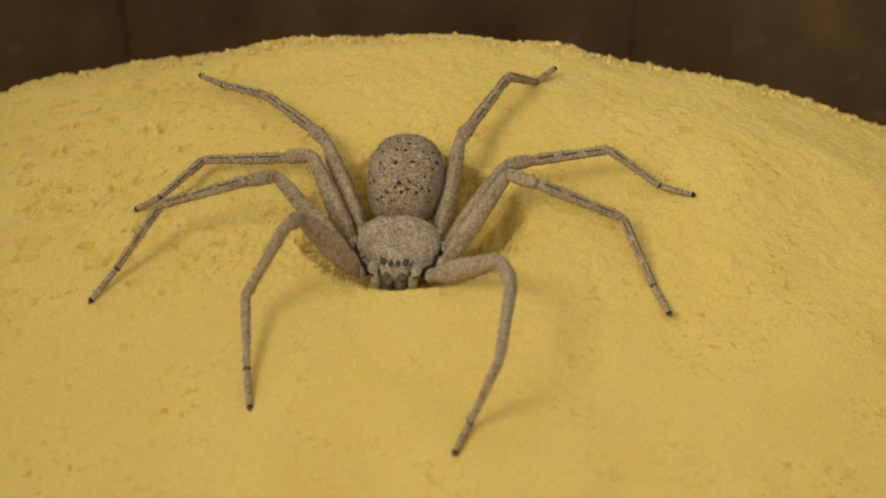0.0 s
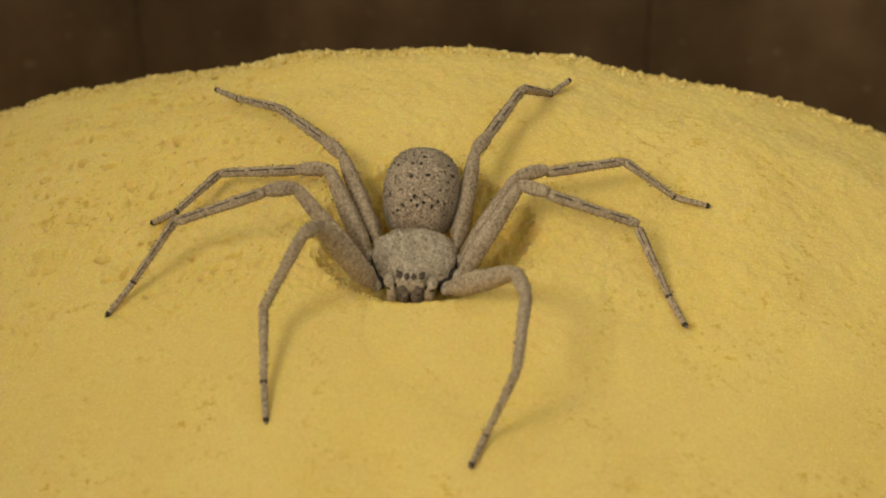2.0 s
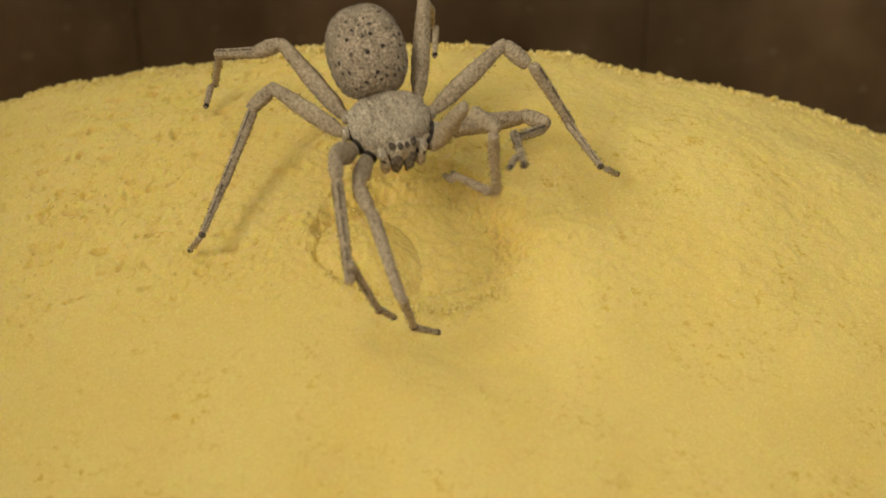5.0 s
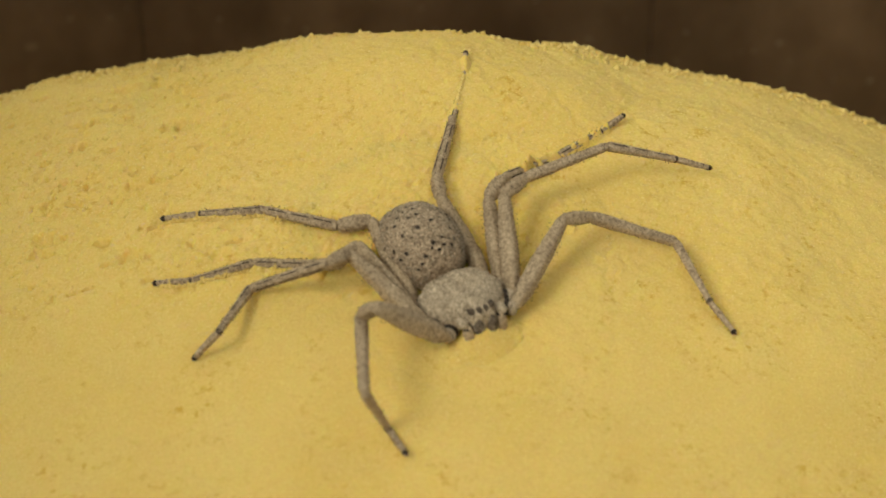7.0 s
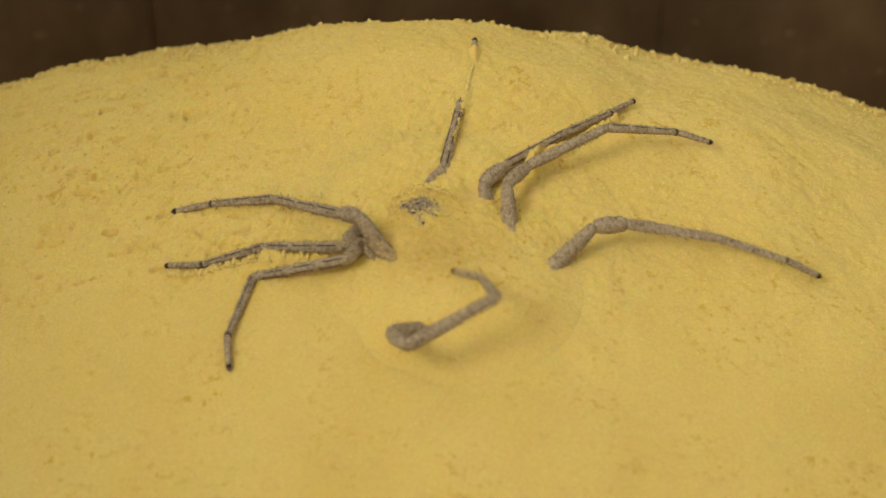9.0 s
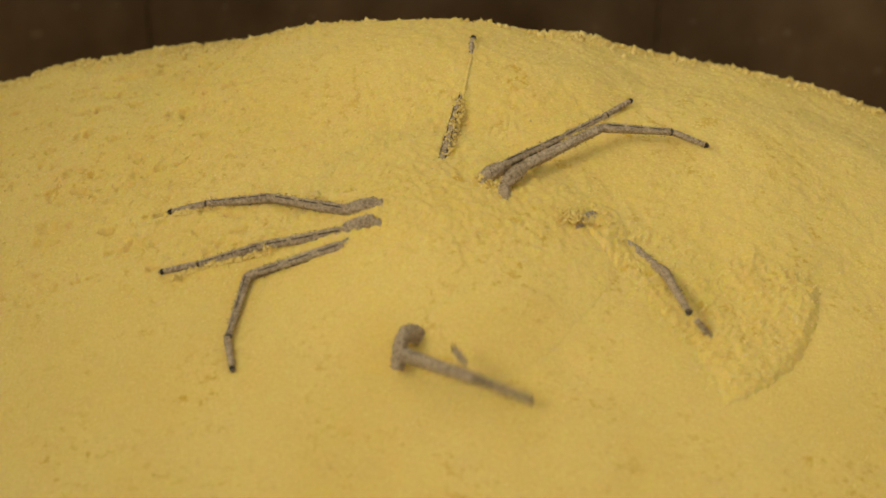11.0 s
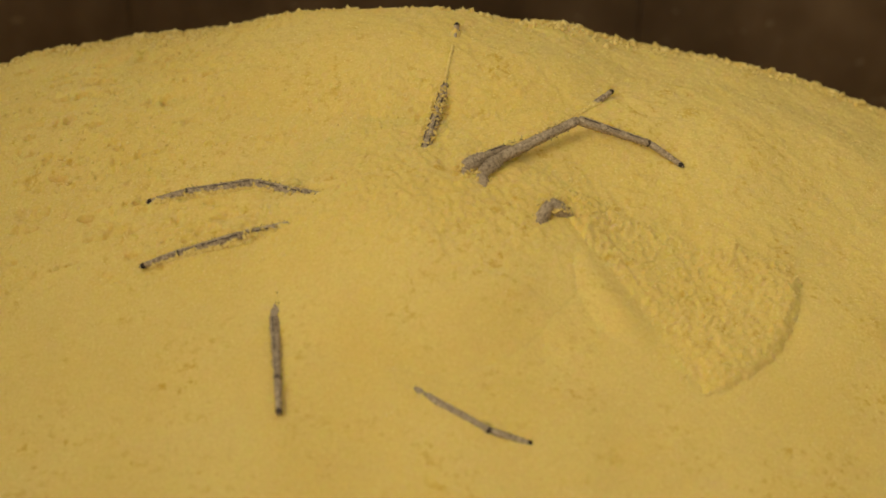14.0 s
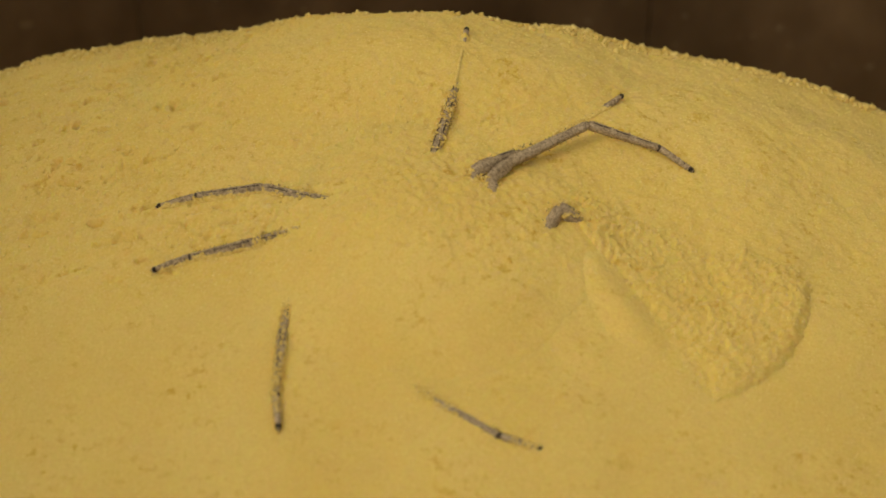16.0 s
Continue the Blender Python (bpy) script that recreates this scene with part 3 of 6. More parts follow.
def slumped(u, w):
    """A smooth tongue of sand along the edge of the fan, with a furrow at its foot."""
    return -0.0005 + 0.0012 * np.exp(-3.2 * w * w) * (1 - step(0.2, 1.0, np.abs(u)))


FACE = drift("face_heap", 0.0088, -0.0147, 0.0075, 0.0045, 31, lambda u, w: 0.0031 * np.exp(-2.4 * (u * u + w * w)) - 0.0008, "yellow sand heaped against the spider's face", 32, None, 0.6, 0, 4.0e6, 1.6)
RAKE = drift("raked_sand", 0.0370, -0.0030, 0.0270, 0.0250, 0, raked, "rough yellow sand raked into a fan beside a buried leg", 30, None, 1.25, 0, 3.6e6, 1.35)
TONGUE = drift("slumped_sand", 0.0255, -0.0085, 0.0150, 0.0060, -57, slumped, "smooth tongue of yellow sand beside the raked fan", 34)
JET = spray("thrown_sand", 1500, 0.0090, 0.0040, 0.0034, 40, "yellow sand thrown up behind the spider", False, 0.7)
SWEEP = spray("thrown_sand", 10500, 0.0120, 0.0052, 0.0010, 42, "yellow sand swept over by a front leg", False, 0.75)
SWEEP_TWO = spray("thrown_sand", 900, 0.0120, 0.0060, 0.0012, 44, "yellow sand swept over by a front leg", False, 0.75)
DUST = spray("sprinkled_sand", 420, 0.0052, 0.0058, 0.0052, 46, "yellow grains sprinkled on the abdomen", True)


def limbs(rows, body):
    """Keys the five segments of each leg from rows of joints, given in millimetres in the world."""
    for key, segs in LEGS.items():
        tracks = [[] for _ in segs]
        turns = [None] * 5
        for t, joints in rows[key]:
            m = body[t]
            pts = [m @ (Vector(BASES[key]) * 1e-3)] + [Vector(j) * 1e-3 for j in joints]
            for k in range(5):
                d = (pts[k + 1] - pts[k]).normalized()
                if turns[k] is None:
                    side = Vector((0, 0, 1)).cross(d).normalized()
                    up = d.cross(side)
                    turns[k] = Matrix((d, side, up)).transposed()
                else:
                    turns[k] = turns[k].col[0].rotation_difference(d).to_matrix() @ turns[k]
                w = Matrix.Translation(pts[k]) @ turns[k].to_4x4()
                tracks[k].append((t, m.inverted() @ w))
        for s, track in zip(segs, tracks):
            walk(s, track)


FIRST = (("R4", ((3, 0.05, 1.0), (4, 0.0, 0.75))), ("R3", ((2, 0.3, 1.0), (3, 0.0, 1.0), (4, 0.0, 0.25))))
THIN = (("L3", ((2, 0.15, 1.0),)), ("L4", ((3, 0.45, 1.0), (4, 0.1, 0.7))))
EARLY = (("R1", ((0, 0.8, 1.0), (1, 0.0, 1.0), (2, 0.0, 0.3))), ("L3", ((1, 0.2, 1.0), (2, 0.0, 1.0))), ("L4", ((1, 0.2, 1.0), (2, 0.0, 0.55))),
         ("R4", ((1, 0.0, 1.0), (2, 0.0, 1.0))), ("R3", ((0, 0.7, 1.0), (1, 0.0, 0.3))), ("R2", ((0, 0.6, 1.0), (1, 0.0, 0.3))))
LATE = (("L2", ((2, 0.4, 1.0), (3, 0.0, 1.0), (4, 0.0, 0.5))), ("L1", ((2, 0.85, 1.0), (3, 0.0, 0.4), (4, 0.3, 0.9))))
BANKS = (("L4", ((2, 0.75, 1.0), (3, 0.0, 1.0), (4, 0.0, 0.8))), ("L3", ((2, 0.3, 1.0), (3, 0.0, 1.0), (4, 0.0, 0.8))), ("R3", ((3, 0.0, 1.0), (4, 0.0, 0.5))), ("R4", ((2, 0.5, 1.0), (3, 0.0, 1.0))))
LATE_BANKS = (("L2", ((2, 0.3, 1.0), (3, 0.0, 1.0), (4, 0.0, 0.9))),)
GIRTHS = (1.2, 0.95, 0.75, 0.55, 0.42)


def lie(x, y):
    """Height of the sand on which the half-buried legs lie."""
    u, w = (x + 0.004) / 0.040, (y - 0.036) / 0.020
    return mound(x, y) + texture(x, y) + np.clip(REAR_SHAPE(u, w), 0, None) * (u * u + w * w < 1)


def spans_of(rows, legs, when):
    for key, spans in legs:
        joints = [np.array(j) for j in dict(rows[key])[when]]
        for k, a, b in spans:
            p, q = (joints[k - 1], joints[k]) if k else (joints[0] + (joints[0] - joints[1]), joints[0])
            yield k, p + (q - p) * a, p + (q - p) * b


def dusting(rows, legs, seed, when=16):
    """Grains that cling to the buried legs."""
    g = np.random.default_rng(seed)
    pts = []
    for k, p, q in spans_of(rows, legs, when):
        r = GIRTHS[k]
        n = int(np.linalg.norm(q - p) * 46)
        w = p + (q - p) * g.random(n)[:, None]
        w[:, :2] += g.normal(0, r * 0.55, (n, 2))
        x, y = w[:, 0] * 1e-3, w[:, 1] * 1e-3
        top = lie(x, y)
        z = np.maximum(top, w[:, 2] * 1e-3 + r * 1e-3 * g.uniform(-0.6, 1.0, n))
        pts.append(np.stack([x, y, np.minimum(z, top + 0.0022)], 1))
    pts = np.concatenate(pts)
    return grains("clinging_sand", pts, g.uniform(0.00012, 0.00027, len(pts)), seed + 1, "yellow grains clinging to the half-buried legs")


def banks(rows, legs, seed, when=16):
    """Little heaps of sand that lean on the near side of the legs and leave an uneven edge."""
    g = np.random.default_rng(seed)
    pts, size = [], []
    for k, p, q in spans_of(rows, legs, when):
        r, n = GIRTHS[k], int(np.linalg.norm(q - p) * 34)
        s = g.random(n)
        w = p + (q - p) * s[:, None]
        d = np.linalg.norm(q - p) * s
        clump = 0.55 + 0.45 * np.sin(d * 4.1 + k) * np.sin(d * 1.7 + p[0])
        out = g.random(n)
        w[:, 1] -= r * (0.15 + 1.3 * out)
        x, y = w[:, 0] * 1e-3, w[:, 1] * 1e-3
        top = lie(x, y)
        high = np.clip(w[:, 2] * 1e-3 + 0.7e-3 * r - top, 0, 0.0018)
        pts.append(np.stack([x, y, top + high * clump * (1 - out) ** 0.7], 1))
        size.append(g.uniform(0.00014, 0.00028, n))
    pts = np.concatenate(pts)
    return grains("banked_sand", pts, np.concatenate(size), seed + 1, "yellow sand banked up along the half-buried legs")


def strips(rows, legs, seed, when=16, cover=1.0):
    """Low uneven ridges of sand over the segments that lie just under the surface."""
    vs, qs, n0 = [], [], 0
    for k, p, q in spans_of(rows, legs, when):
        flat = math.hypot(q[0] - p[0], q[1] - p[1])
        n, m = max(8, int(flat / 0.2)), 13
        ss, w = np.meshgrid(np.linspace(-0.06, 1.06, n), np.linspace(-1, 1, m), indexing="ij")
        wide = 2.6 * GIRTHS[k]
        x = (p[0] + (q[0] - p[0]) * ss - (q[1] - p[1]) / flat * w * wide) * 1e-3
        y = (p[1] + (q[1] - p[1]) * ss + (q[0] - p[0]) / flat * w * wide) * 1e-3
        ground = lie(x, y)
        need = np.clip((p[2] + (q[2] - p[2]) * ss) * 1e-3 + GIRTHS[k] * 1e-3 - ground, 0, 0.003)
        uneven = cover * (0.95 + 0.30 * lattice(x, y, 0.0011, 5 + seed % 4) + 0.25 * lattice(x, y, 0.0005, 9))
        ends = np.clip(np.minimum(ss + 0.06, 1.06 - ss) / 0.10, 0, 1)
        z = ground - 0.00025 + (need + 0.00025) * uneven * np.exp(-3.2 * w * w) * ends
        vs.append(np.stack([x, y, z], -1).reshape(-1, 3))
        i = (np.arange(n - 1)[:, None] * m + np.arange(m - 1)[None]).ravel() + n0
        qs.append(np.stack([i, i + 1, i + m + 1, i + m], 1))
        n0 += n * m
    ob = numpy_mesh("drifted_sand", np.concatenate(vs), np.concatenate(qs), SAND)
    return tagged(ob, "thin yellow sand drifted over the half-buried legs", "sand", kind="stuff")


def motions():
    body = {}
    rows = {key: [] for key in BASES}

    def stand(t, *p):
        body[t] = pose(*(a * 1e-3 for a in p[:3]), *p[3:])

    def bend(key, t, *joints):
        rows[key].append((t, joints))

    stand(0, 0.46, 0.26, 0.63, 0.0, -0.0, -5.0)
    stand(2.6, 0.51, 0.10, 0.61, 0.0, -0.0, -5.0)
    stand(2.8, 0.30, 0.05, 3.72, 4.0, -0.0, 2.0)
    stand(3, 0.09, 4.26, 6.54, 7.0, -0.0, 17.0)
    stand(3.2, -1.07, 6.78, 7.61, 6.0, -0.0, 20.0)
    stand(3.5, -2.65, 9.70, 8.62, 3.0, -0.0, 27.0)
    stand(3.7, -2.97, 10.70, 10.59, 5.0, -0.0, 25.0)
    stand(4, -2.94, 11.90, 12.56, 15.0, -0.0, 23.0)
    stand(4.2, -3.43, 12.24, 12.50, 15.0, -0.0, 22.0)
    stand(4.5, -3.26, 13.21, 12.48, 15.0, -0.0, 21.0)
    stand(4.7, -3.07, 13.87, 12.46, 15.0, -0.0, 20.0)
    stand(5.6, 1.37, 3.82, 8.48, 5.0, -0.0, 25.0)
    stand(6.1, 3.93, -2.99, 6.39, 5.0, -0.3, 28.0)
    stand(6.6, 6.50, -9.80, 1.90, -9.0, -0.0, 31.0)
    stand(6.8, 6.50, -9.80, 1.60, -9.0, -0.0, 31.0)
    stand(7, 6.50, -9.80, 1.60, -9.0, -0.0, 31.0)
    stand(7.5, 6.50, -9.80, 1.60, -9.0, -0.0, 31.0)
    stand(8, 6.50, -9.80, 1.60, -9.0, -0.0, 31.0)
    stand(8.2, 6.50, -9.80, 1.40, -9.0, -0.0, 31.0)
    stand(8.5, 6.30, -9.00, -0.60, -6.0, -0.0, 31.0)
    stand(8.7, 5.85, -8.00, -2.20, -6.0, -0.0, 31.0)
    stand(9, 5.80, -6.20, -3.20, -6.0, -0.0, 31.0)
    stand(9.2, 5.80, -5.60, -3.80, -6.0, -0.0, 31.0)
    stand(9.6, 5.75, -5.30, -4.60, -6.0, -0.0, 31.0)
    stand(10.2, 5.70, -4.80, -5.20, -6.0, -0.0, 31.0)
    stand(10.7, 5.70, -4.80, -5.20, -6.0, -0.0, 31.0)
    stand(11.3, 5.70, -4.80, -5.20, -6.0, -0.0, 31.0)
    stand(11.5, 5.70, -4.80, -5.20, -6.0, -0.0, 31.0)
    stand(12, 5.70, -4.80, -5.20, -6.0, -0.0, 31.0)
    stand(12.5, 5.70, -4.80, -5.20, -6.0, -0.0, 31.0)
    stand(12.8, 5.70, -4.80, -5.20, -6.0, -0.0, 31.0)
    stand(13, 5.70, -4.80, -5.20, -6.0, -0.0, 31.0)
    stand(13.2, 5.70, -4.80, -5.20, -6.0, -0.0, 31.0)
    stand(13.5, 5.70, -4.80, -5.20, -6.0, -0.0, 31.0)
    stand(13.7, 5.70, -4.80, -5.20, -6.0, -0.0, 31.0)
    stand(14, 5.70, -4.80, -5.20, -6.0, -0.0, 31.0)
    stand(14.5, 5.70, -4.80, -5.20, -6.0, -0.0, 31.0)
    stand(16, 5.70, -4.80, -5.20, -6.0, -0.0, 31.0)
    bend("L1", 0, (-10.76, -6.21, 11.48), (-12.46, -9.48, 13.49), (-17.77, -10.99, 2.95), (-17.25, -20.08, -0.40), (-16.75, -24.75, -2.12))
    bend("L1", 2.6, (-10.73, -4.59, 11.70), (-12.47, -8.01, 13.41), (-17.51, -11.03, 3.06), (-17.22, -20.09, -0.39), (-16.82, -24.80, -2.03))
    bend("L1", 2.8, (-11.83, 6.75, 4.56), (-13.14, 2.86, 5.44), (-15.66, -8.77, 5.25), (-12.54, -17.95, 5.06), (-11.00, -22.70, 5.29))
    bend("L1", 3, (-6.33, -3.87, 17.96), (-4.93, -7.72, 17.07), (-1.83, -6.66, 5.62), (1.03, -15.86, 6.78), (3.00, -16.85, 2.29))
    bend("L1", 3.2, (-6.68, -3.80, 18.52), (-5.17, -7.57, 17.45), (-1.91, -6.67, 6.04), (1.05, -15.88, 6.77), (3.01, -16.85, 2.27))
    bend("L1", 3.5, (-3.06, -4.38, 18.11), (-0.66, -7.78, 17.56), (5.48, -16.57, 12.40), (4.63, -13.51, 3.23), (7.05, -12.06, -0.89))
    bend("L1", 3.7, (-3.28, -4.67, 18.62), (-0.84, -7.92, 17.53), (5.49, -16.64, 12.50), (4.57, -13.54, 3.35), (7.12, -12.03, -0.68))
    bend("L1", 4, (-5.03, 17.75, 2.90), (-3.92, 14.55, 0.40), (-1.10, 3.03, 1.37), (0.16, -5.30, 6.17), (0.81, -2.66, 1.98))
    bend("L1", 4.2, (-4.64, 17.90, 2.66), (-2.04, 15.38, 0.54), (-1.45, 3.61, 2.22), (0.06, -5.11, 6.19), (0.95, -2.86, 1.81))
    bend("L1", 4.5, (-4.20, -3.50, 17.53), (-3.60, -7.14, 15.52), (0.22, -17.47, 11.02), (1.64, -13.49, 2.29), (4.11, -10.96, -1.24))
    bend("L1", 4.7, (-5.41, -3.46, 16.63), (-3.83, -7.28, 15.89), (0.23, -17.47, 11.26), (1.52, -13.64, 2.44), (4.27, -10.85, -0.67))
    bend("L1", 5.6, (-5.66, -9.33, 17.60), (-4.81, -13.36, 16.75), (-2.03, -24.23, 12.79), (-0.96, -20.47, 3.92), (3.29, -21.98, 1.76))
    bend("L1", 6.1, (-4.44, -12.54, 16.54), (-6.10, -16.29, 15.62), (-3.21, -27.28, 12.08), (-1.34, -23.87, 3.19), (1.94, -27.60, 2.53))
    bend("L1", 6.6, (-3.50, -18.11, 12.20), (-6.90, -18.73, 9.82), (-4.52, -30.20, 7.73), (-1.68, -28.01, -1.29), (0.55, -32.47, -0.96))
    bend("L1", 6.8, (-3.33, -20.41, 11.30), (-5.02, -18.50, 7.97), (-4.28, -30.37, 7.63), (-1.69, -27.98, -1.40), (0.52, -32.43, -0.83))
    bend("L1", 7, (-3.62, -20.50, 11.02), (-5.37, -18.66, 7.68), (-4.63, -30.53, 7.55), (-2.02, -28.23, -1.50), (0.19, -32.68, -0.89))
    bend("L1", 7.5, (-3.80, -20.39, 10.91), (-5.60, -18.62, 7.55), (-4.91, -30.50, 7.91), (-2.79, -28.09, -1.24), (0.16, -32.13, -1.25))
    bend("L1", 8, (-6.78, -8.91, 2.78), (-7.05, -12.96, 3.88), (-4.57, -24.16, 7.02), (-0.40, -19.82, -0.59), (3.41, -23.04, -0.20))
    bend("L1", 8.2, (-6.38, -9.83, 5.91), (-9.36, -12.73, 6.53), (-5.12, -23.85, 6.91), (-0.31, -19.84, -0.51), (3.48, -23.07, -0.13))
    bend("L1", 8.5, (-8.95, -13.97, 0.23), (-5.39, -16.19, 0.37), (0.51, -26.48, -0.61), (7.89, -32.77, -0.84), (11.76, -35.91, -1.22))
    bend("L1", 8.7, (-5.57, -19.06, 5.50), (-5.62, -22.59, 7.78), (0.54, -14.67, 1.38), (6.14, -18.42, 8.35), (6.74, -13.86, 6.40))
    bend("L1", 9, (-2.92, -20.39, 4.77), (-0.79, -23.71, 6.22), (9.53, -18.67, 9.35), (7.63, -10.60, 4.31), (4.13, -7.65, 2.31))
    bend("L1", 9.2, (-1.48, -20.31, 4.70), (-0.46, -24.20, 5.89), (6.87, -33.54, 5.05), (14.23, -32.67, -1.22), (18.68, -34.89, -1.77))
    bend("L1", 9.6, (-2.80, -19.37, 3.61), (-0.68, -22.69, 5.07), (9.67, -18.97, 9.61), (7.79, -10.90, 4.57), (4.31, -7.96, 2.52))
    bend("L1", 10.2, (-5.91, -16.80, 1.61), (-2.60, -19.30, 0.97), (2.92, -29.64, -1.10), (10.28, -35.95, -0.82), (14.68, -38.24, -1.51))
    bend("L1", 10.7, (-2.65, -18.92, 3.12), (-0.94, -22.65, 3.99), (8.07, -24.04, 11.63), (7.34, -15.77, 6.61), (4.68, -11.77, 5.24))
    bend("L1", 11.3, (-0.66, -19.73, 3.59), (-2.35, -19.71, -0.25), (3.01, -30.20, -1.96), (6.71, -38.49, 1.45), (9.86, -37.06, -2.16))
    bend("L1", 11.5, (-0.44, -20.10, 3.35), (-2.09, -21.19, -0.36), (3.51, -31.66, -1.21), (10.77, -38.09, -1.50), (14.73, -41.12, -1.86))
    bend("L1", 12, (-6.38, -18.25, -0.67), (-2.21, -18.59, -0.37), (3.80, -28.82, -1.33), (12.54, -33.01, -1.35), (17.09, -35.04, -1.79))
    bend("L1", 12.5, (-6.71, -17.65, -0.52), (-2.57, -18.28, -0.25), (3.81, -28.28, -1.29), (12.71, -32.13, -1.31), (17.56, -33.28, -1.74))
    bend("L1", 12.8, (-6.71, -17.65, -0.52), (-2.57, -18.28, -0.25), (3.81, -28.28, -1.29), (12.71, -32.13, -1.31), (17.56, -33.28, -1.74))
    bend("L1", 13, (-8.31, -15.71, -2.16), (-6.63, -19.56, -2.42), (2.90, -26.62, -1.55), (10.85, -32.16, -1.09), (15.69, -33.11, -1.94))
    bend("L1", 13.2, (-8.31, -15.71, -2.16), (-6.63, -19.56, -2.42), (2.90, -26.62, -1.55), (10.85, -32.16, -1.09), (15.69, -33.11, -1.94))
    bend("L1", 13.5, (-8.24, -15.97, -2.28), (-6.10, -19.58, -2.29), (3.84, -26.09, -1.62), (11.67, -31.80, -1.12), (16.46, -32.94, -1.95))
    bend("L1", 13.7, (-8.24, -15.97, -2.28), (-6.10, -19.58, -2.29), (3.84, -26.09, -1.62), (11.67, -31.80, -1.12), (16.46, -32.94, -1.95))
    bend("L1", 14, (-8.24, -15.97, -2.28), (-6.10, -19.58, -2.29), (3.84, -26.09, -1.62), (11.67, -31.80, -1.12), (16.46, -32.94, -1.95))
    bend("L1", 14.5, (-8.24, -15.97, -2.28), (-6.10, -19.58, -2.29), (3.84, -26.09, -1.62), (11.67, -31.80, -1.12), (16.46, -32.94, -1.95))
    bend("L1", 16, (-8.24, -15.97, -2.28), (-6.10, -19.58, -2.29), (3.84, -26.09, -1.62), (11.67, -31.80, -1.12), (16.46, -32.94, -1.95))
    bend("L2", 0, (-14.41, 3.69, 9.05), (-17.90, 1.62, 10.14), (-28.95, 3.43, 4.36), (-34.77, -1.10, -2.53), (-38.01, -4.55, -4.92))
    bend("L2", 2.6, (-13.84, 4.25, 9.09), (-17.66, 2.71, 9.93), (-29.00, 3.32, 4.48), (-34.77, -1.12, -2.51), (-38.03, -4.54, -4.92))
    bend("L2", 2.8, (-14.00, 5.46, 10.41), (-17.46, 3.29, 9.43), (-29.08, 3.31, 4.55), (-34.77, -1.14, -2.50), (-38.05, -4.53, -4.92))
    bend("L2", 3, (-10.03, 12.31, 10.93), (-11.91, 8.56, 11.24), (-11.31, -3.87, 9.29), (-7.12, -6.09, 0.38), (-4.19, -10.50, 0.21))
    bend("L2", 3.2, (-13.67, 11.32, 14.24), (-15.71, 7.66, 14.17), (-11.49, -3.07, 9.09), (-7.13, -6.09, 0.50), (-4.20, -10.49, 0.20))
    bend("L2", 3.5, (-11.14, 2.37, 20.43), (-9.61, -1.47, 19.70), (-5.89, -1.95, 7.67), (-0.79, -9.08, 2.65), (2.22, -12.25, -0.34))
    bend("L2", 3.7, (-11.39, 0.48, 21.32), (-9.73, -3.12, 19.93), (-5.80, -2.10, 8.00), (-0.78, -9.06, 2.67), (2.20, -12.24, -0.34))
    bend("L2", 4, (-11.60, 17.48, 1.70), (-12.23, 13.33, 1.65), (-10.49, 1.09, 4.10), (-9.48, -7.72, 8.92), (-8.94, -12.45, 11.26))
    bend("L2", 4.2, (-12.86, 16.14, 0.43), (-14.27, 12.30, -0.53), (-10.72, 1.17, 4.18), (-9.49, -7.67, 8.89), (-8.93, -12.40, 11.23))
    bend("L2", 4.5, (-9.36, -1.95, 18.76), (-9.09, -6.05, 17.90), (-4.56, -16.38, 12.28), (-1.29, -12.69, 3.47), (0.97, -10.32, -0.70))
    bend("L2", 4.7, (-9.59, -1.68, 17.94), (-8.94, -5.83, 17.77), (-4.61, -16.38, 12.42), (-1.35, -12.76, 3.58), (1.05, -10.25, -0.43))
    bend("L2", 5.6, (-5.57, -2.33, 20.84), (-6.51, -6.32, 21.76), (-13.24, -6.85, 11.12), (-11.67, -15.10, 5.51), (-12.38, -12.79, 0.79))
    bend("L2", 6.1, (-6.80, -3.08, 16.62), (-8.91, -6.68, 17.13), (-14.86, -5.43, 6.10), (-17.12, -15.27, 5.71), (-19.15, -14.48, 0.87))
    bend("L2", 6.6, (-6.10, -4.64, 5.12), (-8.96, -7.36, 6.56), (-19.30, -5.95, -0.49), (-22.37, -15.39, 1.34), (-25.71, -15.90, -2.75))
    bend("L2", 6.8, (-6.93, -5.57, 5.14), (-9.28, -8.69, 6.68), (-19.17, -6.02, -0.65), (-22.40, -15.38, 1.34), (-25.64, -15.89, -2.83))
    bend("L2", 7, (-7.25, -5.90, 5.09), (-9.60, -9.02, 6.63), (-19.50, -6.35, -0.69), (-22.72, -15.71, 1.31), (-25.95, -16.20, -2.86))
    bend("L2", 7.5, (-7.50, -5.75, 4.04), (-10.69, -8.32, 5.00), (-21.01, -6.18, -1.90), (-23.91, -15.80, -0.86), (-25.93, -20.55, -2.08))
    bend("L2", 8, (-7.42, -5.79, 4.37), (-10.31, -8.63, 5.49), (-20.23, -6.05, -1.83), (-22.42, -15.76, -0.14), (-22.91, -20.84, -1.59))
    bend("L2", 8.2, (-6.86, -4.78, 2.70), (-9.50, -7.32, 4.76), (-20.33, -6.00, -1.54), (-22.45, -15.78, -0.14), (-22.92, -20.85, -1.61))
    bend("L2", 8.5, (-7.70, -6.40, 4.49), (-10.47, -9.43, 5.40), (-20.23, -5.96, -1.78), (-22.54, -15.71, -0.50), (-21.97, -20.81, -1.81))
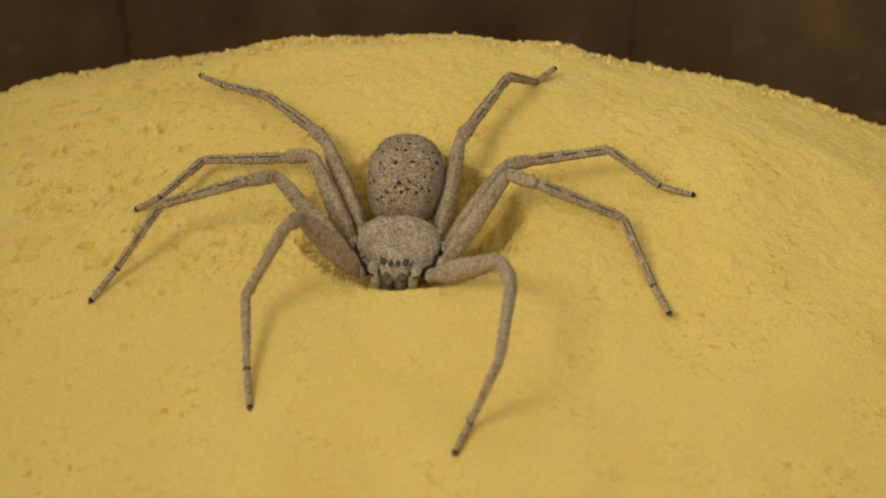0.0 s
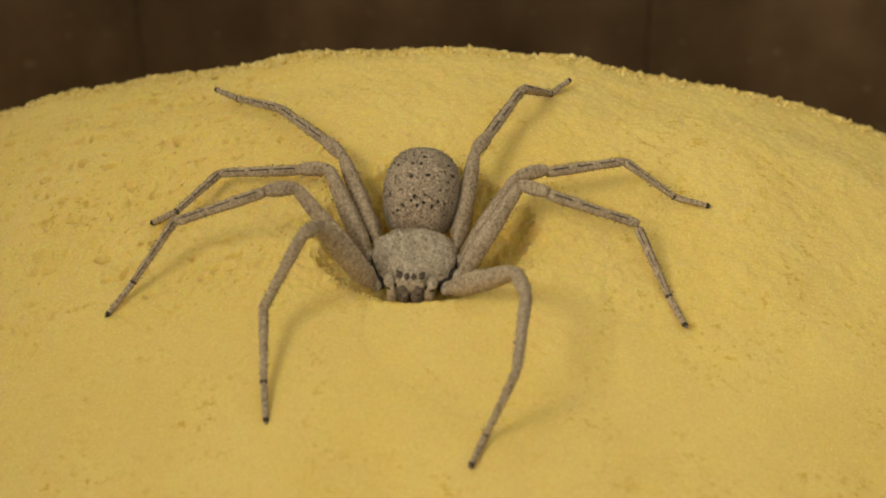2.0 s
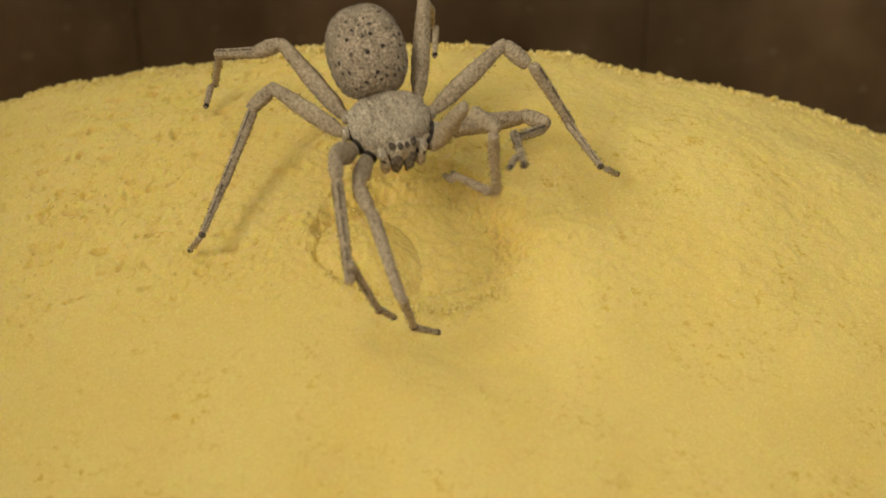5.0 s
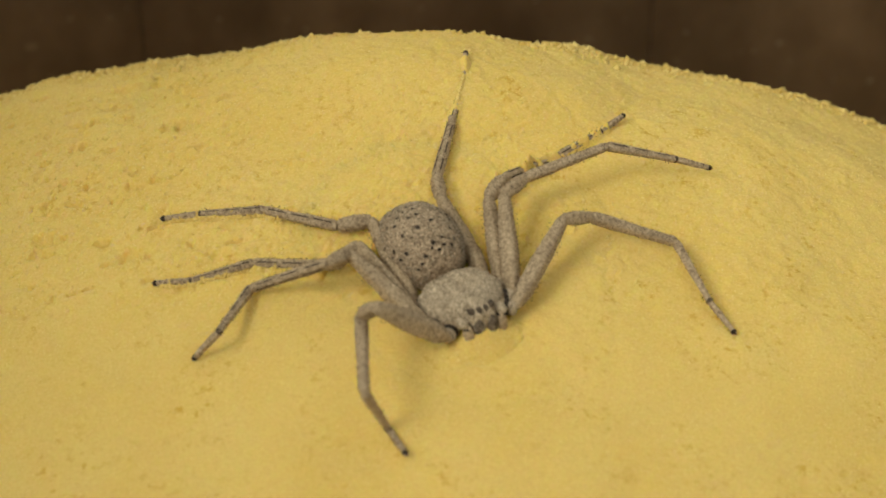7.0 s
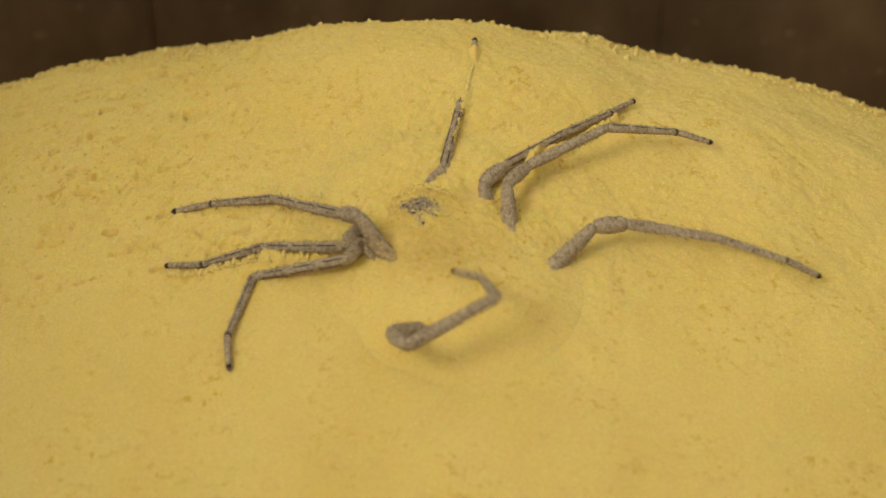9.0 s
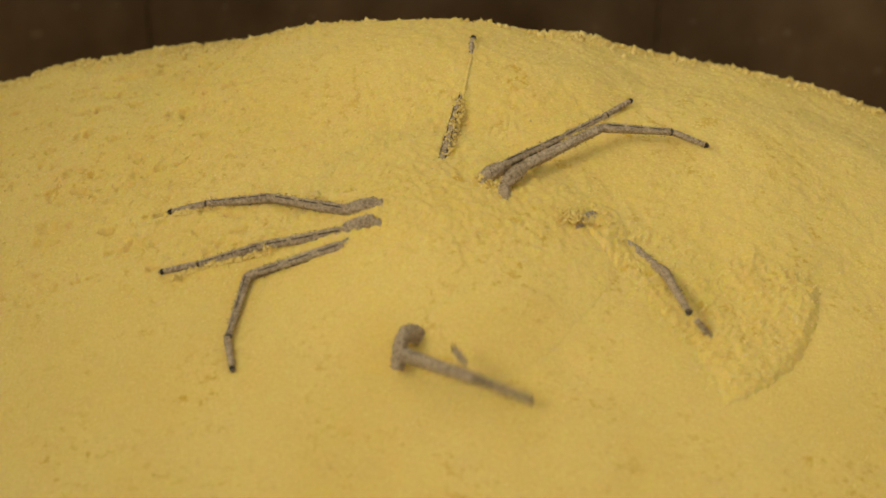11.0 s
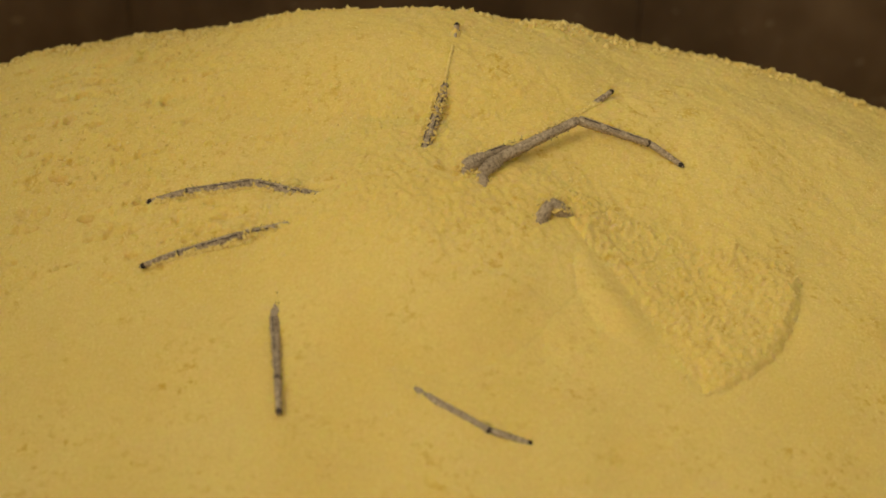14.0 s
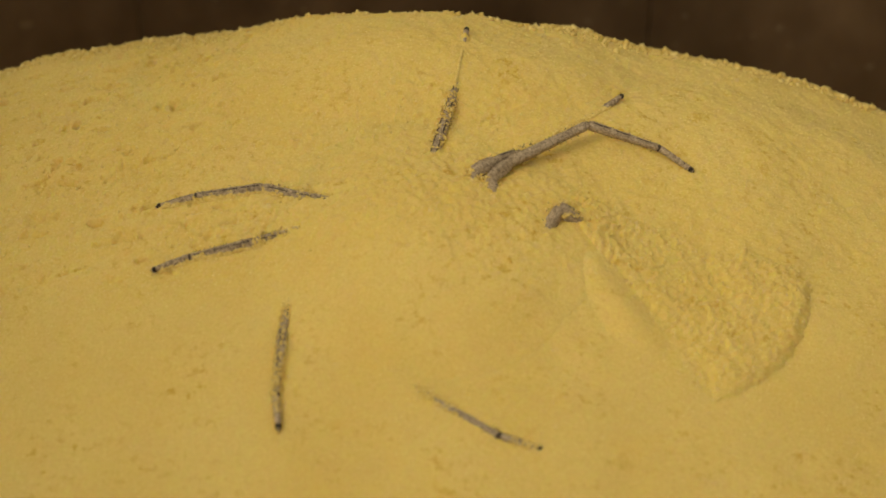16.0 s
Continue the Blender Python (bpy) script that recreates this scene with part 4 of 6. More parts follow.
    bend("L2", 8.7, (-7.53, -4.36, 2.49), (-9.44, -7.42, 4.65), (-20.38, -5.92, -1.42), (-22.57, -15.74, -0.48), (-21.97, -20.82, -1.86))
    bend("L2", 9, (-7.20, -2.16, 1.51), (-8.41, -6.07, 2.44), (-20.30, -5.28, -1.65), (-22.78, -15.07, -1.90), (-22.16, -20.33, -2.01))
    bend("L2", 9.2, (-7.27, -1.21, 0.14), (-8.75, -4.02, 2.89), (-20.52, -5.25, -1.44), (-22.79, -15.08, -1.88), (-22.17, -20.34, -2.06))
    bend("L2", 9.6, (-6.92, -0.47, -0.78), (-8.70, -3.02, 2.05), (-20.66, -5.24, -1.23), (-22.79, -15.09, -1.86), (-22.17, -20.35, -2.09))
    bend("L2", 10.2, (-6.59, 0.37, -1.39), (-8.75, -2.18, 1.16), (-20.77, -5.23, -1.05), (-22.79, -15.10, -1.84), (-22.18, -20.35, -2.12))
    bend("L2", 10.7, (-6.59, 0.37, -1.39), (-8.75, -2.18, 1.16), (-20.77, -5.23, -1.05), (-22.79, -15.10, -1.84), (-22.18, -20.35, -2.12))
    bend("L2", 11.3, (-6.57, -1.09, 1.00), (-8.59, -4.46, 2.47), (-20.34, -5.95, -1.82), (-21.75, -15.95, -1.75), (-20.34, -21.06, -1.80))
    bend("L2", 11.5, (-6.49, -1.16, 1.19), (-8.53, -4.59, 2.50), (-20.29, -5.97, -1.81), (-21.69, -15.97, -1.75), (-20.28, -21.08, -1.79))
    bend("L2", 12, (-6.49, -1.16, 1.19), (-8.53, -4.59, 2.50), (-20.29, -5.97, -1.81), (-21.69, -15.97, -1.75), (-20.28, -21.08, -1.79))
    bend("L2", 12.5, (-6.49, -1.16, 1.19), (-8.53, -4.59, 2.50), (-20.29, -5.97, -1.81), (-21.69, -15.97, -1.75), (-20.28, -21.08, -1.79))
    bend("L2", 12.8, (-7.03, -1.76, 1.21), (-8.46, -5.50, 2.47), (-20.17, -4.89, -2.15), (-22.27, -14.77, -2.04), (-23.91, -19.81, -1.97))
    bend("L2", 13, (-9.84, -5.65, 0.37), (-12.45, -8.93, 0.66), (-19.44, -18.23, -4.18), (-11.28, -24.18, -4.42), (-14.32, -28.37, -5.57))
    bend("L2", 13.2, (-8.55, -5.37, 2.18), (-11.06, -8.37, 3.71), (-17.72, -18.77, 6.22), (-17.86, -27.96, 10.40), (-16.22, -32.94, 11.19))
    bend("L2", 13.5, (-7.20, -1.20, 0.20), (-9.60, -4.40, -0.90), (-18.55, -13.10, -1.20), (-18.95, -23.00, -2.60), (-19.10, -28.00, -4.20))
    bend("L2", 13.7, (-7.84, -0.21, -2.84), (-11.52, 0.11, -4.83), (-13.11, -11.31, 0.23), (-18.04, -19.98, -1.38), (-18.41, -25.23, -1.96))
    bend("L2", 14, (-8.19, -0.92, -1.99), (-12.21, -1.87, -1.26), (-14.27, -14.30, -1.22), (-13.30, -24.35, -1.15), (-12.83, -29.63, -1.26))
    bend("L2", 14.5, (-8.64, -1.53, -1.89), (-12.20, -3.69, -1.30), (-14.51, -16.07, -1.26), (-14.35, -26.16, -1.61), (-13.85, -31.44, -1.60))
    bend("L2", 16, (-8.79, -1.69, -1.94), (-12.69, -3.17, -1.46), (-14.21, -15.67, -1.14), (-14.51, -25.75, -1.62), (-13.87, -31.01, -1.50))
    bend("L3", 0, (-10.56, 12.53, 4.40), (-14.06, 13.75, 2.64), (-24.69, 15.34, 0.83), (-30.01, 9.03, -0.00), (-33.41, 10.27, -3.16))
    bend("L3", 2.6, (-10.26, 12.66, 3.93), (-14.13, 13.60, 2.97), (-24.69, 15.36, 0.90), (-29.98, 9.03, -0.02), (-33.45, 10.27, -3.09))
    bend("L3", 2.8, (-10.29, 12.78, 4.16), (-14.16, 13.58, 3.09), (-24.68, 15.38, 0.87), (-29.96, 9.04, -0.05), (-33.48, 10.27, -3.07))
    bend("L3", 3, (-10.62, 14.65, 10.10), (-14.17, 12.61, 9.86), (-23.93, 13.34, 5.07), (-27.46, 11.40, -2.18), (-29.32, 6.98, -1.97))
    bend("L3", 3.2, (-11.07, 16.83, 11.82), (-14.94, 15.88, 10.83), (-23.93, 13.41, 5.18), (-27.51, 11.40, -2.03), (-29.32, 6.96, -2.00))
    bend("L3", 3.5, (-14.13, 19.01, 10.66), (-17.32, 18.44, 8.15), (-25.83, 17.55, 1.40), (-27.93, 10.42, -2.28), (-28.96, 5.78, -1.63))
    bend("L3", 3.7, (-13.97, 20.88, 9.79), (-17.50, 19.62, 8.12), (-25.94, 17.64, 1.51), (-27.97, 10.43, -2.06), (-28.95, 5.75, -1.66))
    bend("L3", 4, (-17.92, 19.77, 10.88), (-20.16, 18.69, 7.62), (-23.36, 8.58, 5.11), (-25.34, 1.28, 1.69), (-26.51, 3.71, -2.29))
    bend("L3", 4.2, (-18.08, 20.54, 10.75), (-20.44, 18.77, 7.90), (-23.16, 8.59, 5.12), (-25.28, 1.32, 1.72), (-26.62, 3.67, -2.25))
    bend("L3", 4.5, (-19.07, 20.42, 10.50), (-20.87, 18.87, 7.17), (-24.30, 9.34, 3.13), (-25.65, 1.23, 1.95), (-26.61, 3.12, -2.36))
    bend("L3", 4.7, (-18.95, 21.10, 10.31), (-21.14, 19.02, 7.54), (-24.11, 9.36, 3.46), (-25.58, 1.32, 2.00), (-26.74, 3.02, -2.33))
    bend("L3", 5.6, (-10.73, 12.82, 11.32), (-14.43, 11.31, 10.39), (-20.82, 4.99, 4.22), (-26.25, -1.14, 2.89), (-29.55, 0.47, -0.20))
    bend("L3", 6.1, (-7.22, 6.09, 9.44), (-10.86, 4.25, 9.88), (-19.55, 1.99, 3.71), (-26.64, -2.05, 2.15), (-30.82, -0.91, 0.08))
    bend("L3", 6.6, (-5.22, -1.14, 2.96), (-8.81, -2.90, 2.08), (-19.20, -1.23, -0.79), (-27.13, -2.91, -2.59), (-31.78, -2.32, -3.61))
    bend("L3", 6.8, (-5.90, -1.55, 2.63), (-8.92, -4.16, 1.69), (-19.15, -1.32, -0.81), (-27.10, -2.90, -2.58), (-31.76, -2.33, -3.60))
    bend("L3", 7, (-6.32, -1.82, 2.53), (-9.27, -4.52, 1.61), (-19.47, -1.63, -0.90), (-27.43, -3.17, -2.69), (-32.09, -2.64, -3.68))
    bend("L3", 7.5, (-6.32, -1.82, 2.53), (-9.27, -4.52, 1.61), (-19.47, -1.63, -0.90), (-27.43, -3.17, -2.69), (-32.09, -2.64, -3.68))
    bend("L3", 8, (-6.56, -1.99, 2.53), (-9.54, -4.80, 2.29), (-19.24, -1.00, -0.91), (-27.21, -2.61, -2.61), (-31.89, -2.85, -3.62))
    bend("L3", 8.2, (-5.91, -1.65, 2.89), (-9.39, -3.79, 2.61), (-19.30, -0.88, -0.87), (-27.23, -2.62, -2.61), (-31.91, -2.85, -3.63))
    bend("L3", 8.5, (-5.53, -1.25, 3.28), (-9.21, -2.95, 2.64), (-19.34, -0.86, -0.80), (-27.24, -2.62, -2.61), (-31.93, -2.84, -3.64))
    bend("L3", 8.7, (-5.29, -0.94, 3.57), (-9.09, -2.19, 2.70), (-19.36, -0.90, -0.73), (-27.25, -2.63, -2.61), (-31.93, -2.84, -3.65))
    bend("L3", 9, (-7.47, -0.34, 1.99), (-9.18, -4.03, 2.48), (-19.15, -0.95, -0.66), (-27.11, -2.52, -2.39), (-31.70, -1.68, -3.51))
    bend("L3", 9.2, (-6.33, -0.37, 3.27), (-9.39, -3.08, 3.56), (-19.18, -0.86, -0.70), (-27.13, -2.52, -2.40), (-31.73, -1.68, -3.50))
    bend("L3", 9.6, (-5.39, -0.83, 3.83), (-9.13, -2.40, 3.24), (-19.19, -0.88, -0.68), (-27.14, -2.52, -2.41), (-31.74, -1.69, -3.50))
    bend("L3", 10.2, (-5.06, -1.10, 3.98), (-8.96, -1.91, 2.98), (-19.19, -0.93, -0.65), (-27.14, -2.51, -2.41), (-31.74, -1.69, -3.50))
    bend("L3", 10.7, (-5.06, -1.10, 3.98), (-8.96, -1.91, 2.98), (-19.19, -0.93, -0.65), (-27.14, -2.51, -2.41), (-31.74, -1.69, -3.50))
    bend("L3", 11.3, (-4.79, 1.54, 1.94), (-8.51, 1.08, 0.26), (-19.15, -0.89, -1.01), (-27.12, -2.49, -2.70), (-31.58, -3.97, -3.66))
    bend("L3", 11.5, (-4.62, 2.37, 1.05), (-8.48, 1.27, 0.23), (-19.09, -0.91, -1.00), (-27.05, -2.53, -2.69), (-31.52, -4.01, -3.64))
    bend("L3", 12, (-4.62, 2.37, 1.05), (-8.48, 1.27, 0.23), (-19.09, -0.91, -1.00), (-27.05, -2.53, -2.69), (-31.52, -4.01, -3.64))
    bend("L3", 12.5, (-4.62, 2.37, 1.05), (-8.48, 1.27, 0.23), (-19.09, -0.91, -1.00), (-27.05, -2.53, -2.69), (-31.52, -4.01, -3.64))
    bend("L3", 12.8, (-4.62, 2.37, 1.05), (-8.48, 1.27, 0.23), (-19.09, -0.91, -1.00), (-27.05, -2.53, -2.69), (-31.52, -4.01, -3.64))
    bend("L3", 13, (-4.62, 2.37, 1.05), (-8.48, 1.27, 0.23), (-19.09, -0.91, -1.00), (-27.05, -2.53, -2.69), (-31.52, -4.01, -3.64))
    bend("L3", 13.2, (-4.62, 2.37, 1.05), (-8.48, 1.27, 0.23), (-19.09, -0.91, -1.00), (-27.05, -2.53, -2.69), (-31.52, -4.01, -3.64))
    bend("L3", 13.5, (-4.62, 2.37, 1.05), (-8.48, 1.27, 0.23), (-19.09, -0.91, -1.00), (-27.05, -2.53, -2.69), (-31.52, -4.01, -3.64))
    bend("L3", 13.7, (-4.62, 2.37, 1.05), (-8.48, 1.27, 0.23), (-19.09, -0.91, -1.00), (-27.05, -2.53, -2.69), (-31.52, -4.01, -3.64))
    bend("L3", 14, (-4.62, 2.37, 1.05), (-8.48, 1.27, 0.23), (-19.09, -0.91, -1.00), (-27.05, -2.53, -2.69), (-31.52, -4.01, -3.64))
    bend("L3", 14.5, (-4.62, 2.37, 1.05), (-8.48, 1.27, 0.23), (-19.09, -0.91, -1.00), (-27.05, -2.53, -2.69), (-31.52, -4.01, -3.64))
    bend("L3", 16, (-4.34, 2.69, 0.79), (-8.22, 1.48, 0.27), (-18.70, -1.24, -0.99), (-26.74, -2.49, -2.60), (-31.22, -3.92, -3.57))
    bend("L4", 0, (-8.86, 15.95, 3.44), (-10.94, 19.48, 2.51), (-17.45, 28.25, 0.52), (-23.68, 33.71, -2.46), (-27.05, 37.16, -3.77))
    bend("L4", 2.6, (-8.65, 15.97, 2.99), (-11.00, 19.43, 2.52), (-17.48, 28.21, 0.54), (-23.68, 33.70, -2.45), (-27.04, 37.16, -3.77))
    bend("L4", 2.8, (-8.60, 16.07, 3.25), (-10.98, 19.44, 2.50), (-17.47, 28.23, 0.53), (-23.68, 33.71, -2.45), (-27.04, 37.16, -3.77))
    bend("L4", 3, (-9.96, 18.42, 8.82), (-12.45, 21.77, 8.36), (-19.84, 29.64, 5.79), (-23.95, 34.00, -0.65), (-27.32, 36.42, -3.44))
    bend("L4", 3.2, (-10.48, 20.51, 11.08), (-12.70, 21.39, 7.62), (-19.78, 29.75, 5.81), (-23.96, 34.00, -0.66), (-27.33, 36.42, -3.45))
    bend("L4", 3.5, (-13.43, 22.55, 10.86), (-15.82, 25.78, 9.64), (-22.86, 33.39, 5.66), (-25.90, 36.38, -2.03), (-27.84, 39.26, -5.63))
    bend("L4", 3.7, (-14.46, 23.57, 12.47), (-15.96, 25.41, 9.00), (-22.80, 33.49, 5.67), (-25.89, 36.39, -2.04), (-27.85, 39.26, -5.63))
    bend("L4", 4, (-16.48, 23.91, 14.73), (-18.96, 26.78, 12.93), (-25.18, 32.36, 5.63), (-26.21, 36.15, -2.24), (-26.30, 31.23, -1.37))
    bend("L4", 4.2, (-16.19, 24.71, 15.23), (-18.85, 26.93, 12.86), (-25.13, 33.12, 6.11), (-26.23, 36.12, -2.08), (-26.30, 31.15, -1.61))
    bend("L4", 4.5, (-18.37, 24.04, 14.77), (-20.91, 26.70, 12.73), (-26.05, 33.17, 5.32), (-26.64, 36.85, -2.65), (-26.31, 31.94, -1.74))
    bend("L4", 4.7, (-17.92, 24.97, 14.97), (-20.73, 27.04, 12.64), (-26.18, 33.87, 5.79), (-26.67, 36.82, -2.49), (-26.26, 31.86, -1.98))
    bend("L4", 5.6, (-9.94, 15.75, 13.29), (-13.78, 14.22, 12.59), (-21.39, 20.19, 7.13), (-26.39, 23.34, 0.62), (-29.48, 19.41, 0.61))
    bend("L4", 6.1, (-6.39, 9.54, 10.11), (-10.35, 8.15, 9.92), (-18.92, 13.77, 5.66), (-26.36, 15.79, 1.42), (-30.96, 13.91, 0.88))
    bend("L4", 6.6, (-4.40, 2.53, 2.66), (-8.52, 2.21, 1.91), (-18.18, 7.31, -0.10), (-26.73, 8.34, -1.87), (-31.66, 8.26, -2.70))
    bend("L4", 6.8, (-4.48, 2.40, 2.83), (-8.63, 2.16, 2.25), (-18.16, 7.32, -0.15), (-26.73, 8.34, -1.88), (-31.66, 8.26, -2.69))
    bend("L4", 7, (-4.86, 2.26, 2.71), (-9.00, 1.72, 2.23), (-18.51, 6.92, -0.16), (-27.06, 7.99, -1.94), (-31.99, 7.95, -2.78))
    bend("L4", 7.5, (-4.86, 2.26, 2.71), (-9.00, 1.72, 2.23), (-18.51, 6.92, -0.16), (-27.06, 7.99, -1.94), (-31.99, 7.95, -2.78))
    bend("L4", 8, (-6.81, 1.30, 1.85), (-8.36, 4.89, 0.32), (-18.77, 8.61, -0.67), (-27.46, 8.14, -1.97), (-32.31, 7.34, -2.89))
    bend("L4", 8.2, (-6.74, 1.46, 0.74), (-8.27, 5.37, 0.79), (-18.79, 8.62, -0.62), (-27.47, 8.14, -1.96), (-32.32, 7.34, -2.89))
    bend("L4", 8.5, (-7.04, 1.76, 1.54), (-8.25, 5.59, 0.30), (-18.85, 8.73, -0.67), (-27.51, 7.93, -1.99), (-32.31, 6.89, -2.92))
    bend("L4", 8.7, (-7.14, 2.76, 0.63), (-8.15, 6.73, 1.56), (-18.87, 8.68, -0.54), (-27.52, 7.93, -1.99), (-32.32, 6.89, -2.94))
    bend("L4", 9, (-7.24, -2.26, 6.26), (-9.46, 0.35, 3.82), (-18.27, 6.26, 0.58), (-26.67, 7.57, -1.69), (-31.54, 7.18, -2.76))
    bend("L4", 9.2, (-6.03, -0.94, 6.12), (-9.60, 0.14, 4.18), (-18.34, 5.99, 0.64), (-26.68, 7.55, -1.68), (-31.55, 7.23, -2.78))
    bend("L4", 9.6, (-5.38, -0.22, 5.50), (-9.31, 0.40, 4.13), (-18.40, 5.77, 0.71), (-26.68, 7.52, -1.68), (-31.55, 7.27, -2.79))
    bend("L4", 10.2, (-4.97, 0.26, 5.11), (-9.00, 0.78, 4.05), (-18.44, 5.60, 0.76), (-26.69, 7.50, -1.67), (-31.55, 7.30, -2.81))
    bend("L4", 10.7, (-4.97, 0.26, 5.11), (-9.00, 0.78, 4.05), (-18.44, 5.60, 0.76), (-26.69, 7.50, -1.67), (-31.55, 7.30, -2.81))
    bend("L4", 11.3, (-4.40, 5.90, 0.70), (-7.96, 3.79, 0.64), (-18.19, 8.08, -0.68), (-26.88, 7.69, -2.00), (-31.68, 6.59, -2.85))
    bend("L4", 11.5, (-4.40, 5.90, 0.70), (-7.96, 3.79, 0.64), (-18.13, 8.06, -0.68), (-26.82, 7.68, -1.99), (-31.61, 6.53, -2.84))
    bend("L4", 12, (-4.40, 5.90, 0.70), (-7.96, 3.79, 0.64), (-18.13, 8.06, -0.68), (-26.82, 7.68, -1.99), (-31.61, 6.53, -2.84))
    bend("L4", 12.5, (-4.40, 5.90, 0.70), (-7.96, 3.79, 0.64), (-18.13, 8.06, -0.68), (-26.82, 7.68, -1.99), (-31.61, 6.53, -2.84))
    bend("L4", 12.8, (-4.40, 5.90, 0.70), (-7.96, 3.79, 0.64), (-18.13, 8.06, -0.68), (-26.82, 7.68, -1.99), (-31.61, 6.53, -2.84))
    bend("L4", 13, (-4.40, 5.90, 0.70), (-7.96, 3.79, 0.64), (-18.13, 8.06, -0.68), (-26.82, 7.68, -1.99), (-31.61, 6.53, -2.84))
    bend("L4", 13.2, (-4.40, 5.90, 0.70), (-7.96, 3.79, 0.64), (-18.13, 8.06, -0.68), (-26.82, 7.68, -1.99), (-31.61, 6.53, -2.84))
    bend("L4", 13.5, (-4.40, 5.90, 0.70), (-7.96, 3.79, 0.64), (-18.13, 8.06, -0.68), (-26.82, 7.68, -1.99), (-31.61, 6.53, -2.84))
    bend("L4", 13.7, (-4.40, 5.90, 0.70), (-7.96, 3.79, 0.64), (-18.13, 8.06, -0.68), (-26.82, 7.68, -1.99), (-31.61, 6.53, -2.84))
    bend("L4", 14, (-4.40, 5.90, 0.70), (-7.96, 3.79, 0.64), (-18.13, 8.06, -0.68), (-26.82, 7.68, -1.99), (-31.61, 6.53, -2.84))
    bend("L4", 14.5, (-4.40, 5.90, 0.70), (-7.96, 3.79, 0.64), (-18.13, 8.06, -0.68), (-26.82, 7.68, -1.99), (-31.61, 6.53, -2.84))
    bend("L4", 16, (-4.40, 5.90, 0.70), (-7.96, 3.79, 0.64), (-18.13, 8.06, -0.68), (-26.82, 7.68, -1.99), (-31.61, 6.53, -2.84))
    bend("R1", 0, (12.80, -10.61, 8.71), (14.07, -14.60, 9.07), (12.49, -26.38, 8.46), (9.08, -28.30, -0.42), (7.20, -32.92, -0.71))
    bend("R1", 2.6, (12.69, -10.56, 8.96), (13.84, -14.58, 9.33), (12.58, -26.38, 8.43), (9.06, -28.29, -0.41), (7.21, -32.93, -0.72))
    bend("R1", 2.8, (11.70, -9.37, 13.06), (14.27, -10.84, 10.08), (13.45, -6.34, -0.91), (10.95, -15.71, -1.21), (9.06, -20.14, 0.14))
    bend("R1", 3, (7.95, 15.09, 5.66), (11.01, 12.30, 6.37), (13.91, 1.06, 3.75), (10.47, -7.90, 2.34), (8.11, -11.36, -0.39))
    bend("R1", 3.2, (12.52, 15.62, 6.93), (15.33, 12.90, 5.40), (13.73, 1.25, 3.61), (10.48, -7.80, 2.30), (8.14, -11.36, -0.32))
    bend("R1", 3.5, (6.45, 21.19, 5.56), (8.12, 17.55, 4.30), (10.01, 6.68, -0.16), (5.90, -0.14, 5.39), (3.08, -3.36, 7.97))
    bend("R1", 3.7, (7.59, 20.84, 4.61), (9.84, 18.66, 1.80), (9.93, 6.90, 0.02), (5.90, -0.12, 5.37), (3.10, -3.35, 7.96))
    bend("R1", 4, (9.30, 1.20, 18.47), (10.52, -2.79, 17.97), (11.14, -13.64, 13.12), (9.50, -10.42, 4.12), (7.97, -9.70, -0.59))
    bend("R1", 4.2, (8.16, 0.91, 18.29), (10.06, -2.83, 18.19), (11.29, -13.56, 13.21), (9.53, -10.43, 4.19), (7.92, -9.70, -0.48))
    bend("R1", 4.5, (9.97, 3.41, 18.63), (10.69, -0.70, 19.14), (5.80, 2.57, 8.79), (2.55, 10.99, 5.24), (0.65, 15.00, 2.94))
    bend("R1", 4.7, (7.35, 3.99, 20.47), (9.48, 0.52, 19.44), (5.92, 2.41, 8.25), (2.55, 11.00, 5.24), (0.57, 14.97, 2.94))
    bend("R1", 5.6, (11.76, 2.04, 19.99), (15.57, 0.49, 19.13), (23.99, 4.60, 11.80), (18.38, 1.84, 4.39), (21.51, 3.46, 0.85))
    bend("R1", 6.1, (15.14, 4.61, 13.78), (18.44, 2.19, 14.73), (25.70, 6.88, 6.56), (28.18, -1.89, 3.25), (31.25, -3.36, -0.42))
    bend("R1", 6.6, (18.63, 0.83, 4.30), (22.57, 2.26, 4.02), (33.49, 2.84, -0.68), (37.42, -5.75, -2.87), (40.51, -9.03, -5.03))
    bend("R1", 6.8, (19.13, 0.15, 5.42), (22.63, 2.08, 4.11), (33.42, 2.86, -0.83), (37.42, -5.74, -2.87), (40.51, -9.03, -5.02))
    bend("R1", 7, (18.80, 0.50, 4.90), (22.29, 2.38, 3.50), (33.19, 2.81, -1.26), (37.06, -5.90, -3.05), (40.07, -9.43, -4.92))
    bend("R1", 7.5, (18.80, 0.50, 4.90), (22.29, 2.38, 3.50), (33.19, 2.81, -1.26), (37.06, -5.90, -3.05), (40.07, -9.43, -4.92))
    bend("R1", 8, (18.23, 0.59, 5.49), (21.60, 2.74, 4.20), (31.83, 4.03, -1.73), (33.06, -5.42, -3.54), (34.33, -10.25, -3.35))
    bend("R1", 8.2, (16.74, -9.28, 13.97), (19.55, -7.51, 11.39), (24.18, -1.28, 2.38), (24.70, -10.11, 6.37), (25.34, -7.76, 2.00))
    bend("R1", 8.5, (17.20, 1.13, 4.54), (18.39, -2.80, 5.41), (16.30, -14.24, 7.96), (11.33, -8.02, 2.43), (7.23, -10.14, 4.35))
    bend("R1", 8.7, (18.79, 1.36, 2.38), (22.37, -0.36, 3.75), (32.16, -0.31, -3.02), (33.97, -9.28, 0.21), (35.12, -11.07, -4.32))
